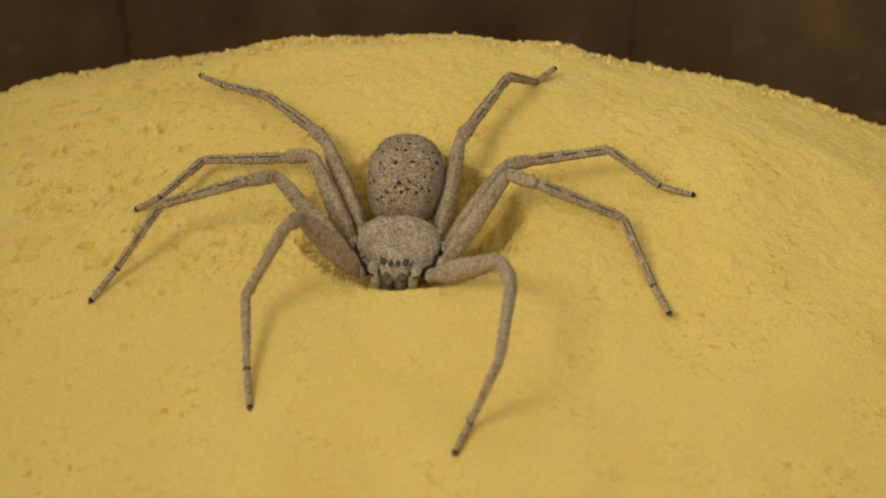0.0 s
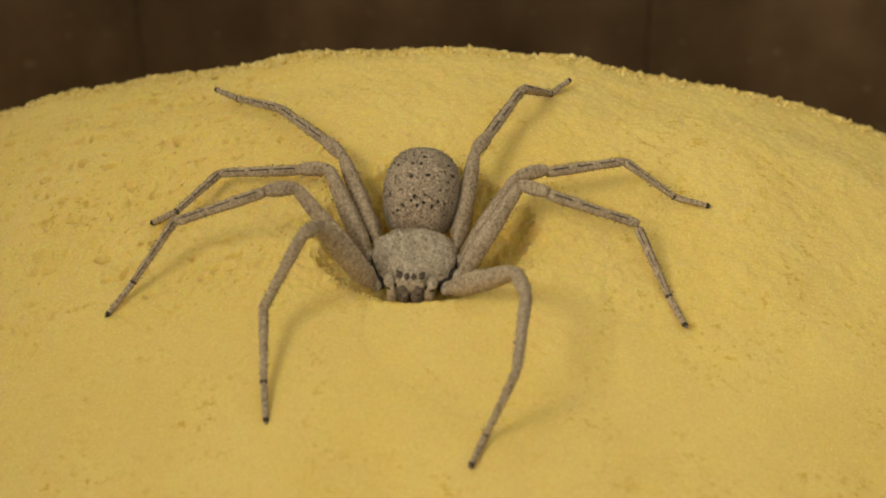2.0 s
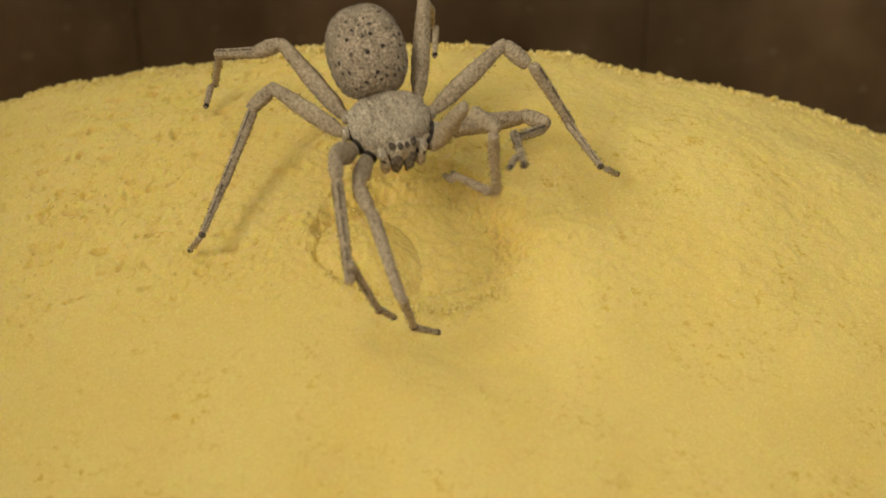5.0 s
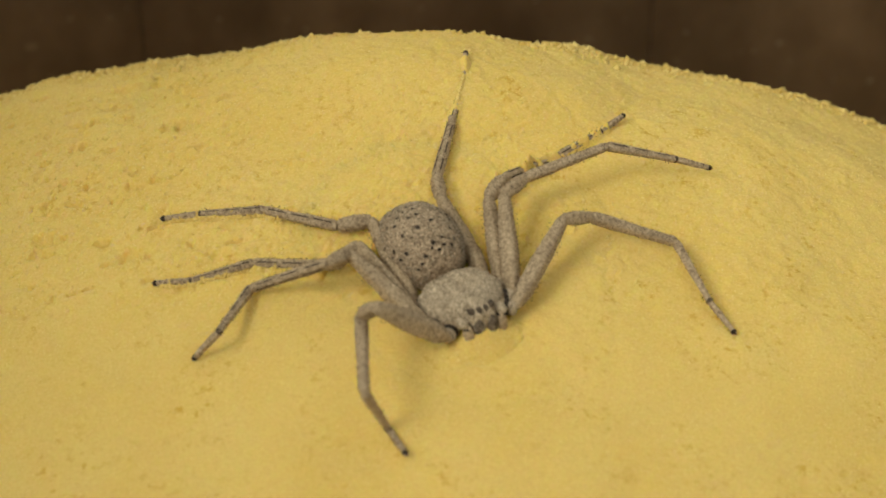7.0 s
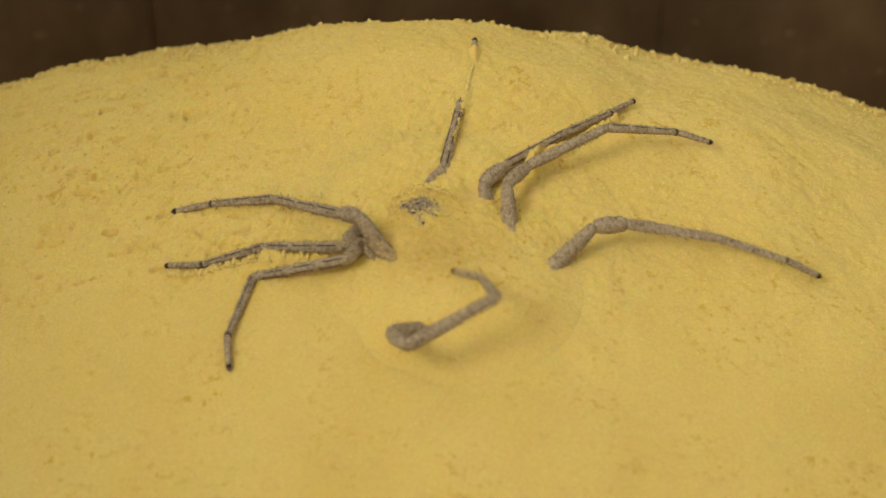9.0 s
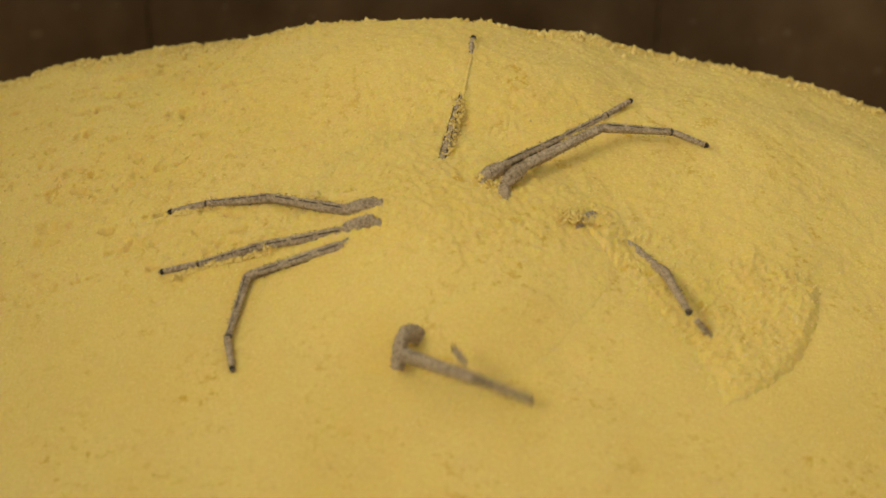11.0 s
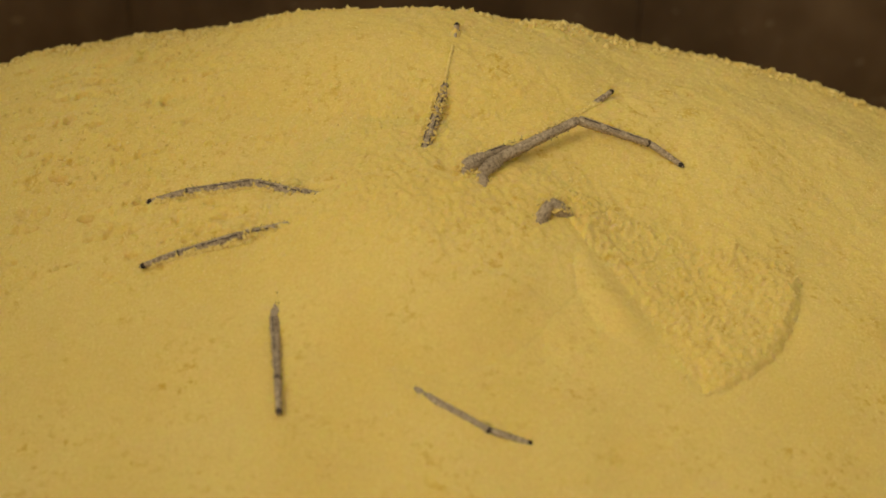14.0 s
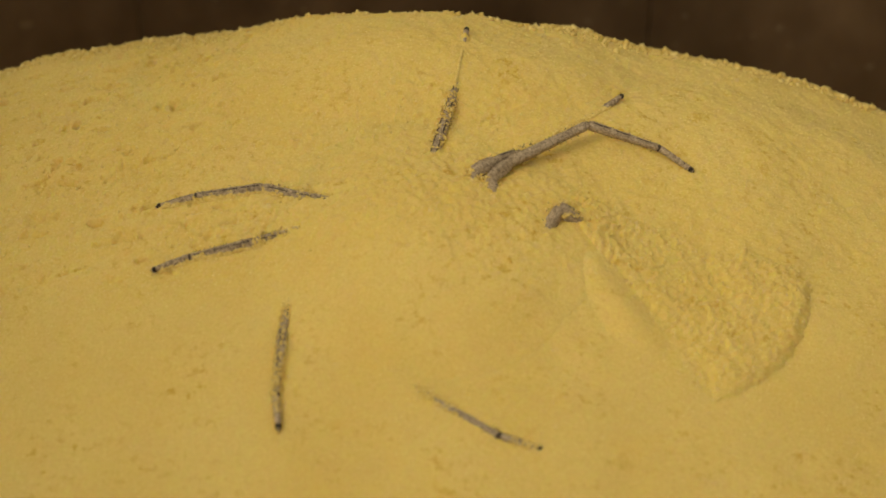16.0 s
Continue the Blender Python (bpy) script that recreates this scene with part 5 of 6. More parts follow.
    bend("R1", 9, (21.57, -0.38, 2.87), (25.58, 0.71, 2.29), (37.10, 1.33, -0.65), (46.19, 0.71, -3.96), (50.53, 0.36, -6.43))
    bend("R1", 9.2, (18.48, -1.75, 6.48), (19.20, -5.81, 7.30), (17.32, -16.74, 11.59), (13.12, -10.18, 5.82), (8.84, -12.03, 7.61))
    bend("R1", 9.6, (19.97, 2.99, 0.27), (23.36, 0.59, 0.89), (34.34, 2.96, -3.04), (41.49, -3.43, -4.48), (46.23, -4.35, -5.79))
    bend("R1", 10.2, (18.77, 0.08, 4.28), (19.55, -3.90, 5.37), (17.69, -14.86, 9.63), (13.35, -8.35, 3.89), (9.18, -10.33, 5.81))
    bend("R1", 10.7, (20.47, 2.27, 0.75), (22.90, 5.45, -0.55), (32.33, -1.41, -2.90), (37.96, -9.21, -4.18), (40.55, -13.40, -5.03))
    bend("R1", 11.3, (20.32, 2.96, -0.01), (23.06, 5.14, -2.32), (29.34, -4.94, -1.50), (30.24, -14.36, 0.64), (31.43, -12.23, -3.72))
    bend("R1", 11.5, (20.49, 0.15, 2.81), (22.95, 2.02, -0.04), (31.39, -5.94, -2.68), (35.96, -14.43, -3.78), (38.95, -18.28, -4.90))
    bend("R1", 12, (19.24, 2.59, 1.75), (22.95, 2.72, -0.22), (29.20, -6.90, -3.30), (36.80, -11.20, -7.00), (34.60, -15.20, -8.20))
    bend("R1", 12.5, (18.95, 2.57, 2.04), (21.75, 2.86, -1.07), (26.36, -7.88, -3.34), (35.65, -8.72, -6.00), (35.19, -13.57, -7.14))
    bend("R1", 12.8, (18.95, 2.57, 2.04), (21.75, 2.86, -1.07), (26.36, -7.88, -3.34), (35.65, -8.72, -6.00), (35.19, -13.57, -7.14))
    bend("R1", 13, (18.95, 2.57, 2.04), (21.75, 2.86, -1.07), (26.36, -7.88, -3.34), (35.65, -8.72, -6.00), (35.19, -13.57, -7.14))
    bend("R1", 13.2, (18.95, 2.57, 2.04), (21.75, 2.86, -1.07), (26.36, -7.88, -3.34), (35.65, -8.72, -6.00), (35.19, -13.57, -7.14))
    bend("R1", 13.5, (18.95, 2.57, 2.04), (21.75, 2.86, -1.07), (26.36, -7.88, -3.34), (35.65, -8.72, -6.00), (35.19, -13.57, -7.14))
    bend("R1", 13.7, (18.95, 2.57, 2.04), (21.75, 2.86, -1.07), (26.36, -7.88, -3.34), (35.65, -8.72, -6.00), (35.19, -13.57, -7.14))
    bend("R1", 14, (18.95, 2.57, 2.04), (21.75, 2.86, -1.07), (26.36, -7.88, -3.34), (35.65, -8.72, -6.00), (35.19, -13.57, -7.14))
    bend("R1", 14.5, (18.95, 2.57, 2.04), (21.75, 2.86, -1.07), (26.36, -7.88, -3.34), (35.65, -8.72, -6.00), (35.19, -13.57, -7.14))
    bend("R1", 16, (18.95, 2.57, 2.04), (21.75, 2.86, -1.07), (26.36, -7.88, -3.34), (35.65, -8.72, -6.00), (35.19, -13.57, -7.14))
    bend("R2", 0, (14.03, 6.90, 6.29), (17.68, 4.83, 6.60), (28.56, 5.24, 0.26), (32.23, -3.48, -3.26), (33.97, -8.48, -3.18))
    bend("R2", 2.6, (13.75, 7.88, 4.82), (17.12, 5.52, 5.64), (28.63, 5.20, 0.52), (32.24, -3.49, -3.18), (33.98, -8.49, -3.23))
    bend("R2", 2.8, (13.90, 9.52, 4.99), (17.38, 7.23, 5.49), (28.81, 5.24, 0.58), (32.24, -3.49, -3.15), (33.99, -8.50, -3.26))
    bend("R2", 3, (8.90, 16.70, 10.46), (11.81, 18.25, 7.85), (20.46, 9.30, 9.82), (20.40, 3.67, 1.43), (20.65, -1.28, -0.45))
    bend("R2", 3.2, (9.31, 18.73, 12.33), (12.49, 19.25, 9.64), (20.49, 9.51, 9.65), (20.40, 3.66, 1.42), (20.65, -1.31, -0.40))
    bend("R2", 3.5, (11.24, 21.92, 6.07), (13.69, 18.56, 5.47), (17.02, 7.44, 0.59), (13.56, -0.01, 6.48), (11.03, -3.73, 9.27))
    bend("R2", 3.7, (10.71, 21.63, 3.95), (14.26, 19.38, 4.02), (17.18, 7.55, 0.84), (13.56, -0.00, 6.49), (11.00, -3.75, 9.22))
    bend("R2", 4, (13.19, 20.70, 6.09), (14.97, 17.34, 4.31), (16.95, 5.93, -0.65), (14.51, -3.81, 0.36), (11.98, -8.37, 1.32))
    bend("R2", 4.2, (12.78, 20.78, 5.94), (14.96, 17.63, 4.21), (17.02, 5.95, -0.04), (14.51, -3.82, 0.37), (11.97, -8.38, 1.32))
    bend("R2", 4.5, (13.99, 20.71, 6.77), (14.96, 16.63, 6.93), (13.05, 6.13, 13.63), (10.82, -2.53, 18.32), (9.43, -7.06, 20.70))
    bend("R2", 4.7, (14.82, 19.89, 6.43), (16.93, 16.39, 7.39), (13.07, 6.13, 13.61), (10.83, -2.52, 18.31), (9.43, -7.05, 20.69))
    bend("R2", 5.6, (10.04, 17.61, 3.62), (14.16, 17.11, 2.96), (13.87, 12.19, 14.56), (22.65, 8.04, 11.79), (25.02, 3.45, 12.99))
    bend("R2", 6.1, (6.40, 10.16, 10.84), (7.61, 12.09, 7.31), (18.88, 14.05, 12.59), (27.87, 11.56, 8.71), (32.85, 10.95, 6.98))
    bend("R2", 6.6, (12.04, 4.34, 5.96), (14.60, 7.65, 5.58), (25.10, 14.52, 4.49), (34.28, 16.32, 0.67), (38.95, 17.17, -1.68))
    bend("R2", 6.8, (11.97, 4.40, 5.48), (14.53, 7.72, 5.29), (25.14, 14.48, 4.56), (34.28, 16.31, 0.68), (38.94, 17.17, -1.69))
    bend("R2", 7, (11.55, 4.45, 5.24), (14.14, 7.75, 4.96), (24.77, 14.47, 4.28), (33.97, 16.17, 0.45), (38.65, 17.04, -1.88))
    bend("R2", 7.5, (11.47, 4.41, 5.33), (14.00, 7.75, 4.97), (24.47, 14.72, 4.35), (33.35, 16.67, -0.05), (38.15, 17.46, -2.16))
    bend("R2", 8, (11.93, 4.54, 5.05), (14.10, 8.13, 4.86), (23.95, 15.98, 4.90), (32.65, 19.64, 1.31), (37.25, 21.10, -0.89))
    bend("R2", 8.2, (12.11, 4.34, 5.45), (14.21, 7.97, 5.21), (23.91, 16.01, 4.82), (32.65, 19.64, 1.30), (37.26, 21.10, -0.88))
    bend("R2", 8.5, (11.06, 4.68, 4.41), (13.21, 8.28, 4.30), (23.27, 15.86, 4.35), (32.39, 18.68, 1.02), (37.08, 19.40, -1.34))
    bend("R2", 8.7, (10.80, 4.80, 4.45), (13.31, 8.17, 4.60), (23.27, 15.88, 4.34), (32.39, 18.68, 1.02), (37.08, 19.40, -1.34))
    bend("R2", 9, (10.85, 6.88, 3.02), (13.39, 10.22, 2.89), (23.75, 17.39, 3.10), (33.02, 19.97, 0.02), (37.76, 20.49, -2.28))
    bend("R2", 9.2, (10.62, 7.02, 3.10), (13.48, 10.10, 3.14), (23.74, 17.41, 3.09), (33.02, 19.98, 0.02), (37.77, 20.49, -2.28))
    bend("R2", 9.6, (10.69, 6.95, 2.86), (13.54, 10.00, 3.24), (23.74, 17.40, 3.08), (33.01, 19.98, 0.02), (37.77, 20.49, -2.28))
    bend("R2", 10.2, (10.61, 7.03, 2.78), (13.56, 9.98, 3.28), (23.75, 17.40, 3.09), (33.01, 19.98, 0.02), (37.76, 20.49, -2.28))
    bend("R2", 10.7, (10.61, 7.03, 2.78), (13.56, 9.98, 3.28), (23.75, 17.40, 3.09), (33.01, 19.98, 0.02), (37.76, 20.49, -2.28))
    bend("R2", 11.3, (11.14, 7.79, 1.82), (13.33, 11.36, 1.46), (23.27, 19.09, 1.18), (32.63, 21.52, -1.73), (37.42, 20.29, -3.64))
    bend("R2", 11.5, (11.18, 7.80, 1.82), (13.38, 11.36, 1.45), (23.33, 19.09, 1.17), (32.68, 21.52, -1.75), (37.47, 20.27, -3.65))
    bend("R2", 12, (11.18, 7.80, 1.82), (13.38, 11.36, 1.45), (23.33, 19.09, 1.17), (32.68, 21.52, -1.75), (37.47, 20.27, -3.65))
    bend("R2", 12.5, (11.18, 7.80, 1.82), (13.38, 11.36, 1.45), (23.33, 19.09, 1.17), (32.68, 21.52, -1.75), (37.47, 20.27, -3.65))
    bend("R2", 12.8, (11.18, 7.80, 1.82), (13.38, 11.36, 1.45), (23.33, 19.09, 1.17), (32.68, 21.52, -1.75), (37.47, 20.27, -3.65))
    bend("R2", 13, (11.18, 7.80, 1.82), (13.38, 11.36, 1.45), (23.33, 19.09, 1.17), (32.68, 21.52, -1.75), (37.47, 20.27, -3.65))
    bend("R2", 13.2, (10.43, 7.55, 2.09), (12.76, 11.00, 1.59), (22.86, 18.54, 1.34), (32.27, 18.24, -2.32), (36.49, 15.24, -3.45))
    bend("R2", 13.5, (10.43, 7.55, 2.09), (12.76, 11.00, 1.59), (22.86, 18.54, 1.34), (32.27, 18.24, -2.32), (36.49, 15.24, -3.45))
    bend("R2", 13.7, (10.43, 7.55, 2.09), (12.76, 11.00, 1.59), (22.86, 18.54, 1.34), (32.27, 18.24, -2.32), (36.49, 15.24, -3.45))
    bend("R2", 14, (10.43, 7.55, 2.09), (12.76, 11.00, 1.59), (22.86, 18.54, 1.34), (32.27, 18.24, -2.32), (36.49, 15.24, -3.45))
    bend("R2", 14.5, (10.43, 7.55, 2.09), (12.76, 11.00, 1.59), (22.86, 18.54, 1.34), (32.27, 18.24, -2.32), (36.49, 15.24, -3.45))
    bend("R2", 16, (10.43, 7.55, 2.09), (12.76, 11.00, 1.59), (22.86, 18.54, 1.34), (32.27, 18.24, -2.32), (36.49, 15.24, -3.45))
    bend("R3", 0, (13.86, 9.60, 5.35), (17.17, 11.68, 4.09), (27.27, 15.43, 2.49), (33.94, 13.49, -2.06), (38.52, 13.26, -3.47))
    bend("R3", 2.6, (13.48, 10.05, 4.84), (17.23, 11.58, 4.22), (27.30, 15.41, 2.53), (33.94, 13.49, -2.05), (38.52, 13.27, -3.48))
    bend("R3", 2.8, (13.63, 11.43, 5.62), (17.38, 11.23, 3.97), (27.32, 15.46, 2.54), (33.95, 13.48, -2.05), (38.52, 13.27, -3.49))
    bend("R3", 3, (8.52, 18.93, 9.51), (12.15, 20.66, 8.73), (22.24, 21.21, 4.65), (24.73, 13.72, 2.08), (26.82, 15.48, -1.86))
    bend("R3", 3.2, (8.76, 21.06, 11.06), (12.25, 20.92, 8.91), (22.28, 21.26, 4.65), (24.66, 13.73, 2.11), (26.92, 15.47, -1.75))
    bend("R3", 3.5, (10.14, 22.96, 11.25), (13.23, 20.53, 12.42), (21.21, 19.96, 5.01), (25.01, 13.18, 2.09), (26.84, 15.30, -1.80))
    bend("R3", 3.7, (10.03, 23.76, 13.13), (13.46, 21.67, 12.34), (21.28, 20.05, 4.92), (24.96, 13.16, 2.11), (26.92, 15.29, -1.73))
    bend("R3", 4, (13.45, 18.72, 17.49), (14.92, 14.92, 17.88), (21.53, 12.78, 9.48), (24.72, 12.51, 1.83), (25.93, 15.49, -1.74))
    bend("R3", 4.2, (13.08, 15.93, 18.38), (17.08, 15.47, 19.19), (21.50, 13.07, 9.52), (24.70, 12.49, 1.89), (25.98, 15.49, -1.63))
    bend("R3", 4.5, (13.42, 21.92, 14.62), (15.84, 22.96, 11.48), (22.17, 20.08, 3.09), (24.90, 12.30, 2.13), (26.33, 14.86, -1.68))
    bend("R3", 4.7, (12.96, 23.52, 14.99), (15.93, 22.91, 12.22), (21.97, 20.05, 3.61), (24.83, 12.39, 2.16), (26.47, 14.77, -1.67))
    bend("R3", 5.6, (10.43, 17.45, 14.44), (14.35, 16.25, 14.53), (17.37, 20.01, 4.75), (25.22, 17.66, 3.41), (27.45, 21.26, 1.17))
    bend("R3", 6.1, (9.43, 12.25, 11.22), (11.26, 15.59, 12.74), (17.68, 17.09, 4.06), (25.02, 20.82, 3.01), (27.92, 24.42, 1.71))
    bend("R3", 6.6, (9.92, 6.62, 2.60), (11.92, 10.19, 2.56), (19.11, 17.81, -0.46), (24.85, 23.73, -1.42), (28.10, 27.25, -1.69))
    bend("R3", 6.8, (10.12, 6.56, 2.81), (12.07, 10.16, 2.76), (19.08, 17.82, -0.55), (24.84, 23.73, -1.43), (28.10, 27.25, -1.68))
    bend("R3", 7, (9.68, 6.53, 2.68), (11.67, 10.11, 2.63), (18.77, 17.73, -0.58), (24.57, 23.61, -1.45), (27.83, 27.13, -1.68))
    bend("R3", 7.5, (9.68, 6.53, 2.68), (11.67, 10.11, 2.63), (18.77, 17.73, -0.58), (24.57, 23.61, -1.45), (27.83, 27.13, -1.68))
    bend("R3", 8, (9.08, 6.43, 2.75), (11.40, 9.80, 2.53), (18.20, 18.04, 0.36), (24.09, 23.77, -0.84), (27.36, 27.18, -1.65))
    bend("R3", 8.2, (9.09, 6.40, 2.71), (11.36, 9.80, 2.41), (18.21, 18.04, 0.39), (24.09, 23.77, -0.84), (27.36, 27.18, -1.65))
    bend("R3", 8.5, (8.76, 6.65, 2.82), (11.32, 9.82, 2.37), (18.22, 18.03, 0.42), (24.09, 23.77, -0.84), (27.36, 27.18, -1.66))
    bend("R3", 8.7, (8.50, 6.90, 2.96), (11.29, 9.83, 2.33), (18.24, 18.02, 0.45), (24.09, 23.77, -0.84), (27.36, 27.18, -1.66))
    bend("R3", 9, (7.91, 9.14, 0.83), (10.57, 12.25, 0.84), (18.72, 19.48, 0.31), (24.68, 25.05, -1.21), (27.99, 28.41, -2.11))
    bend("R3", 9.2, (7.84, 9.21, 1.29), (10.59, 12.23, 0.90), (18.68, 19.50, 0.25), (24.68, 25.05, -1.22), (27.99, 28.40, -2.10))
    bend("R3", 9.6, (8.00, 9.05, 1.35), (10.64, 12.17, 1.00), (18.65, 19.52, 0.21), (24.67, 25.05, -1.22), (28.00, 28.40, -2.10))
    bend("R3", 10.2, (8.01, 9.05, 1.49), (10.70, 12.11, 1.09), (18.63, 19.54, 0.18), (24.67, 25.05, -1.23), (28.00, 28.40, -2.09))
    bend("R3", 10.7, (8.01, 9.05, 1.49), (10.70, 12.11, 1.09), (18.63, 19.54, 0.18), (24.67, 25.05, -1.23), (28.00, 28.40, -2.09))
    bend("R3", 11.3, (8.23, 8.78, 1.91), (11.04, 11.66, 1.12), (18.43, 19.09, -1.87), (24.38, 24.85, -2.37), (27.81, 28.19, -2.07))
    bend("R3", 11.5, (8.27, 8.79, 1.91), (11.09, 11.65, 1.11), (18.48, 19.08, -1.88), (24.43, 24.85, -2.38), (27.87, 28.19, -2.08))
    bend("R3", 12, (8.27, 8.79, 1.91), (11.09, 11.65, 1.11), (18.48, 19.08, -1.88), (24.43, 24.85, -2.38), (27.87, 28.19, -2.08))
    bend("R3", 12.5, (8.27, 8.79, 1.91), (11.09, 11.65, 1.11), (18.48, 19.08, -1.88), (24.43, 24.85, -2.38), (27.87, 28.19, -2.08))
    bend("R3", 12.8, (8.27, 8.79, 1.91), (11.09, 11.65, 1.11), (18.48, 19.08, -1.88), (24.43, 24.85, -2.38), (27.87, 28.19, -2.08))
    bend("R3", 13, (8.27, 8.79, 1.91), (11.09, 11.65, 1.11), (18.48, 19.08, -1.88), (24.43, 24.85, -2.38), (27.87, 28.19, -2.08))
    bend("R3", 13.2, (8.27, 8.79, 1.91), (11.09, 11.65, 1.11), (18.48, 19.08, -1.88), (24.43, 24.85, -2.38), (27.87, 28.19, -2.08))
    bend("R3", 13.5, (8.27, 8.79, 1.91), (11.09, 11.65, 1.11), (18.48, 19.08, -1.88), (24.43, 24.85, -2.38), (27.87, 28.19, -2.08))
    bend("R3", 13.7, (8.27, 8.79, 1.91), (11.09, 11.65, 1.11), (18.48, 19.08, -1.88), (24.43, 24.85, -2.38), (27.87, 28.19, -2.08))
    bend("R3", 14, (8.27, 8.79, 1.91), (11.09, 11.65, 1.11), (18.48, 19.08, -1.88), (24.43, 24.85, -2.38), (27.87, 28.19, -2.08))
    bend("R3", 14.5, (8.27, 8.79, 1.91), (11.09, 11.65, 1.11), (18.48, 19.08, -1.88), (24.43, 24.85, -2.38), (27.87, 28.19, -2.08))
    bend("R3", 16, (8.27, 8.79, 1.91), (11.09, 11.65, 1.11), (18.48, 19.08, -1.88), (24.43, 24.85, -2.38), (27.87, 28.19, -2.08))
    bend("R4", 0, (8.23, 15.31, 4.60), (9.72, 19.11, 3.63), (14.62, 29.06, 3.05), (18.52, 34.48, -2.68), (21.35, 38.50, -3.59))
    bend("R4", 2.6, (8.21, 15.22, 4.41), (9.86, 19.03, 3.73), (14.59, 29.05, 3.04), (18.53, 34.48, -2.65), (21.35, 38.50, -3.60))
    bend("R4", 2.8, (8.14, 16.35, 5.64), (10.29, 18.86, 3.05), (14.56, 29.10, 3.07), (18.55, 34.48, -2.64), (21.35, 38.51, -3.60))
    bend("R4", 3, (1.72, 21.75, 9.31), (1.89, 25.86, 10.18), (3.67, 36.76, 11.28), (5.59, 41.88, 4.38), (8.14, 43.00, 0.23))
    bend("R4", 3.2, (3.10, 24.98, 8.22), (1.31, 25.96, 11.89), (3.60, 36.80, 11.29), (5.60, 41.88, 4.39), (8.14, 43.00, 0.23))
    bend("R4", 3.5, (-2.09, 27.90, 10.17), (-2.14, 32.01, 9.29), (-0.91, 42.87, 7.37), (-0.53, 46.50, -0.64), (0.02, 41.70, -1.92))
    bend("R4", 3.7, (-1.44, 29.06, 11.42), (-1.75, 32.18, 8.62), (-1.06, 43.21, 7.58), (-0.53, 46.46, -0.58), (0.04, 41.70, -2.01))
    bend("R4", 4, (-0.13, 27.57, 20.70), (0.41, 31.60, 19.66), (1.78, 37.59, 10.42), (1.60, 41.08, 2.34), (1.28, 36.34, 0.75))
    bend("R4", 4.2, (0.27, 27.64, 20.92), (0.47, 31.66, 19.72), (1.73, 37.80, 10.56), (1.59, 41.04, 2.38), (1.28, 36.35, 0.68))
    bend("R4", 4.5, (1.44, 30.37, 17.83), (1.91, 34.16, 16.09), (2.69, 40.68, 7.13), (2.31, 44.55, -0.76), (1.98, 39.59, -1.29))
    bend("R4", 4.7, (1.69, 30.71, 18.36), (1.93, 34.27, 16.15), (2.71, 41.16, 7.48), (2.32, 44.50, -0.65), (1.97, 39.57, -1.46))
    bend("R4", 5.6, (3.21, 18.88, 16.76), (1.83, 21.60, 13.87), (3.93, 30.66, 7.81), (5.09, 39.00, 5.28), (4.05, 37.28, 0.70))
    bend("R4", 6.1, (1.84, 12.80, 12.49), (1.65, 15.05, 8.95), (4.53, 25.60, 7.05), (5.79, 33.69, 3.82), (5.79, 38.67, 4.25))
    bend("R4", 6.6, (3.90, 7.68, 1.61), (3.52, 11.86, 1.67), (5.38, 22.79, 1.09), (6.87, 31.46, 1.14), (7.08, 36.46, 1.32))
    bend("R4", 6.8, (4.05, 7.68, 1.87), (3.58, 11.84, 1.59), (5.37, 22.78, 1.05), (6.85, 31.46, 1.02), (7.08, 36.44, 1.33))
    bend("R4", 7, (3.62, 7.50, 1.79), (3.15, 11.66, 1.43), (5.01, 22.59, 0.99), (6.52, 31.26, 1.05), (6.76, 36.25, 1.36))
    bend("R4", 7.5, (3.62, 7.50, 1.79), (3.15, 11.66, 1.43), (5.01, 22.59, 0.99), (6.52, 31.26, 1.05), (6.76, 36.25, 1.36))
    bend("R4", 8, (3.62, 7.50, 1.79), (3.15, 11.66, 1.43), (5.01, 22.59, 0.99), (6.52, 31.26, 1.05), (6.76, 36.25, 1.36))
    bend("R4", 8.2, (3.55, 7.48, 1.47), (3.17, 11.67, 1.54), (5.02, 22.60, 1.03), (6.54, 31.27, 1.20), (6.76, 36.26, 1.36))
    bend("R4", 8.5, (3.27, 7.94, 1.51), (2.65, 12.05, 0.93), (4.65, 22.97, 1.04), (6.40, 31.60, 1.01), (6.72, 36.58, 1.22))
    bend("R4", 8.7, (2.25, 7.93, 1.77), (2.90, 12.03, 1.15), (4.67, 22.99, 1.07), (6.42, 31.61, 1.16), (6.72, 36.60, 1.22))
    bend("R4", 9, (0.40, 9.03, -0.43), (2.84, 12.42, 0.04), (4.80, 23.30, 0.96), (6.43, 31.95, 0.80), (6.75, 36.92, 1.20))
    bend("R4", 9.2, (0.34, 9.05, 0.10), (2.79, 12.45, -0.24), (4.77, 23.31, 0.89), (6.43, 31.95, 0.80), (6.76, 36.92, 1.21))
    bend("R4", 9.6, (0.53, 8.94, 0.31), (2.74, 12.46, -0.32), (4.74, 23.32, 0.84), (6.42, 31.95, 0.80), (6.76, 36.92, 1.22))
    bend("R4", 10.2, (0.60, 8.94, 0.52), (2.74, 12.46, -0.33), (4.71, 23.32, 0.80), (6.42, 31.95, 0.79), (6.76, 36.92, 1.22))
    bend("R4", 10.7, (0.60, 8.94, 0.52), (2.74, 12.46, -0.33), (4.71, 23.32, 0.80), (6.42, 31.95, 0.79), (6.76, 36.92, 1.22))
    bend("R4", 11.3, (0.94, 9.73, -0.15), (3.04, 13.36, -0.19), (5.44, 24.14, 0.97), (6.55, 32.85, 0.42), (7.14, 37.79, 0.94))
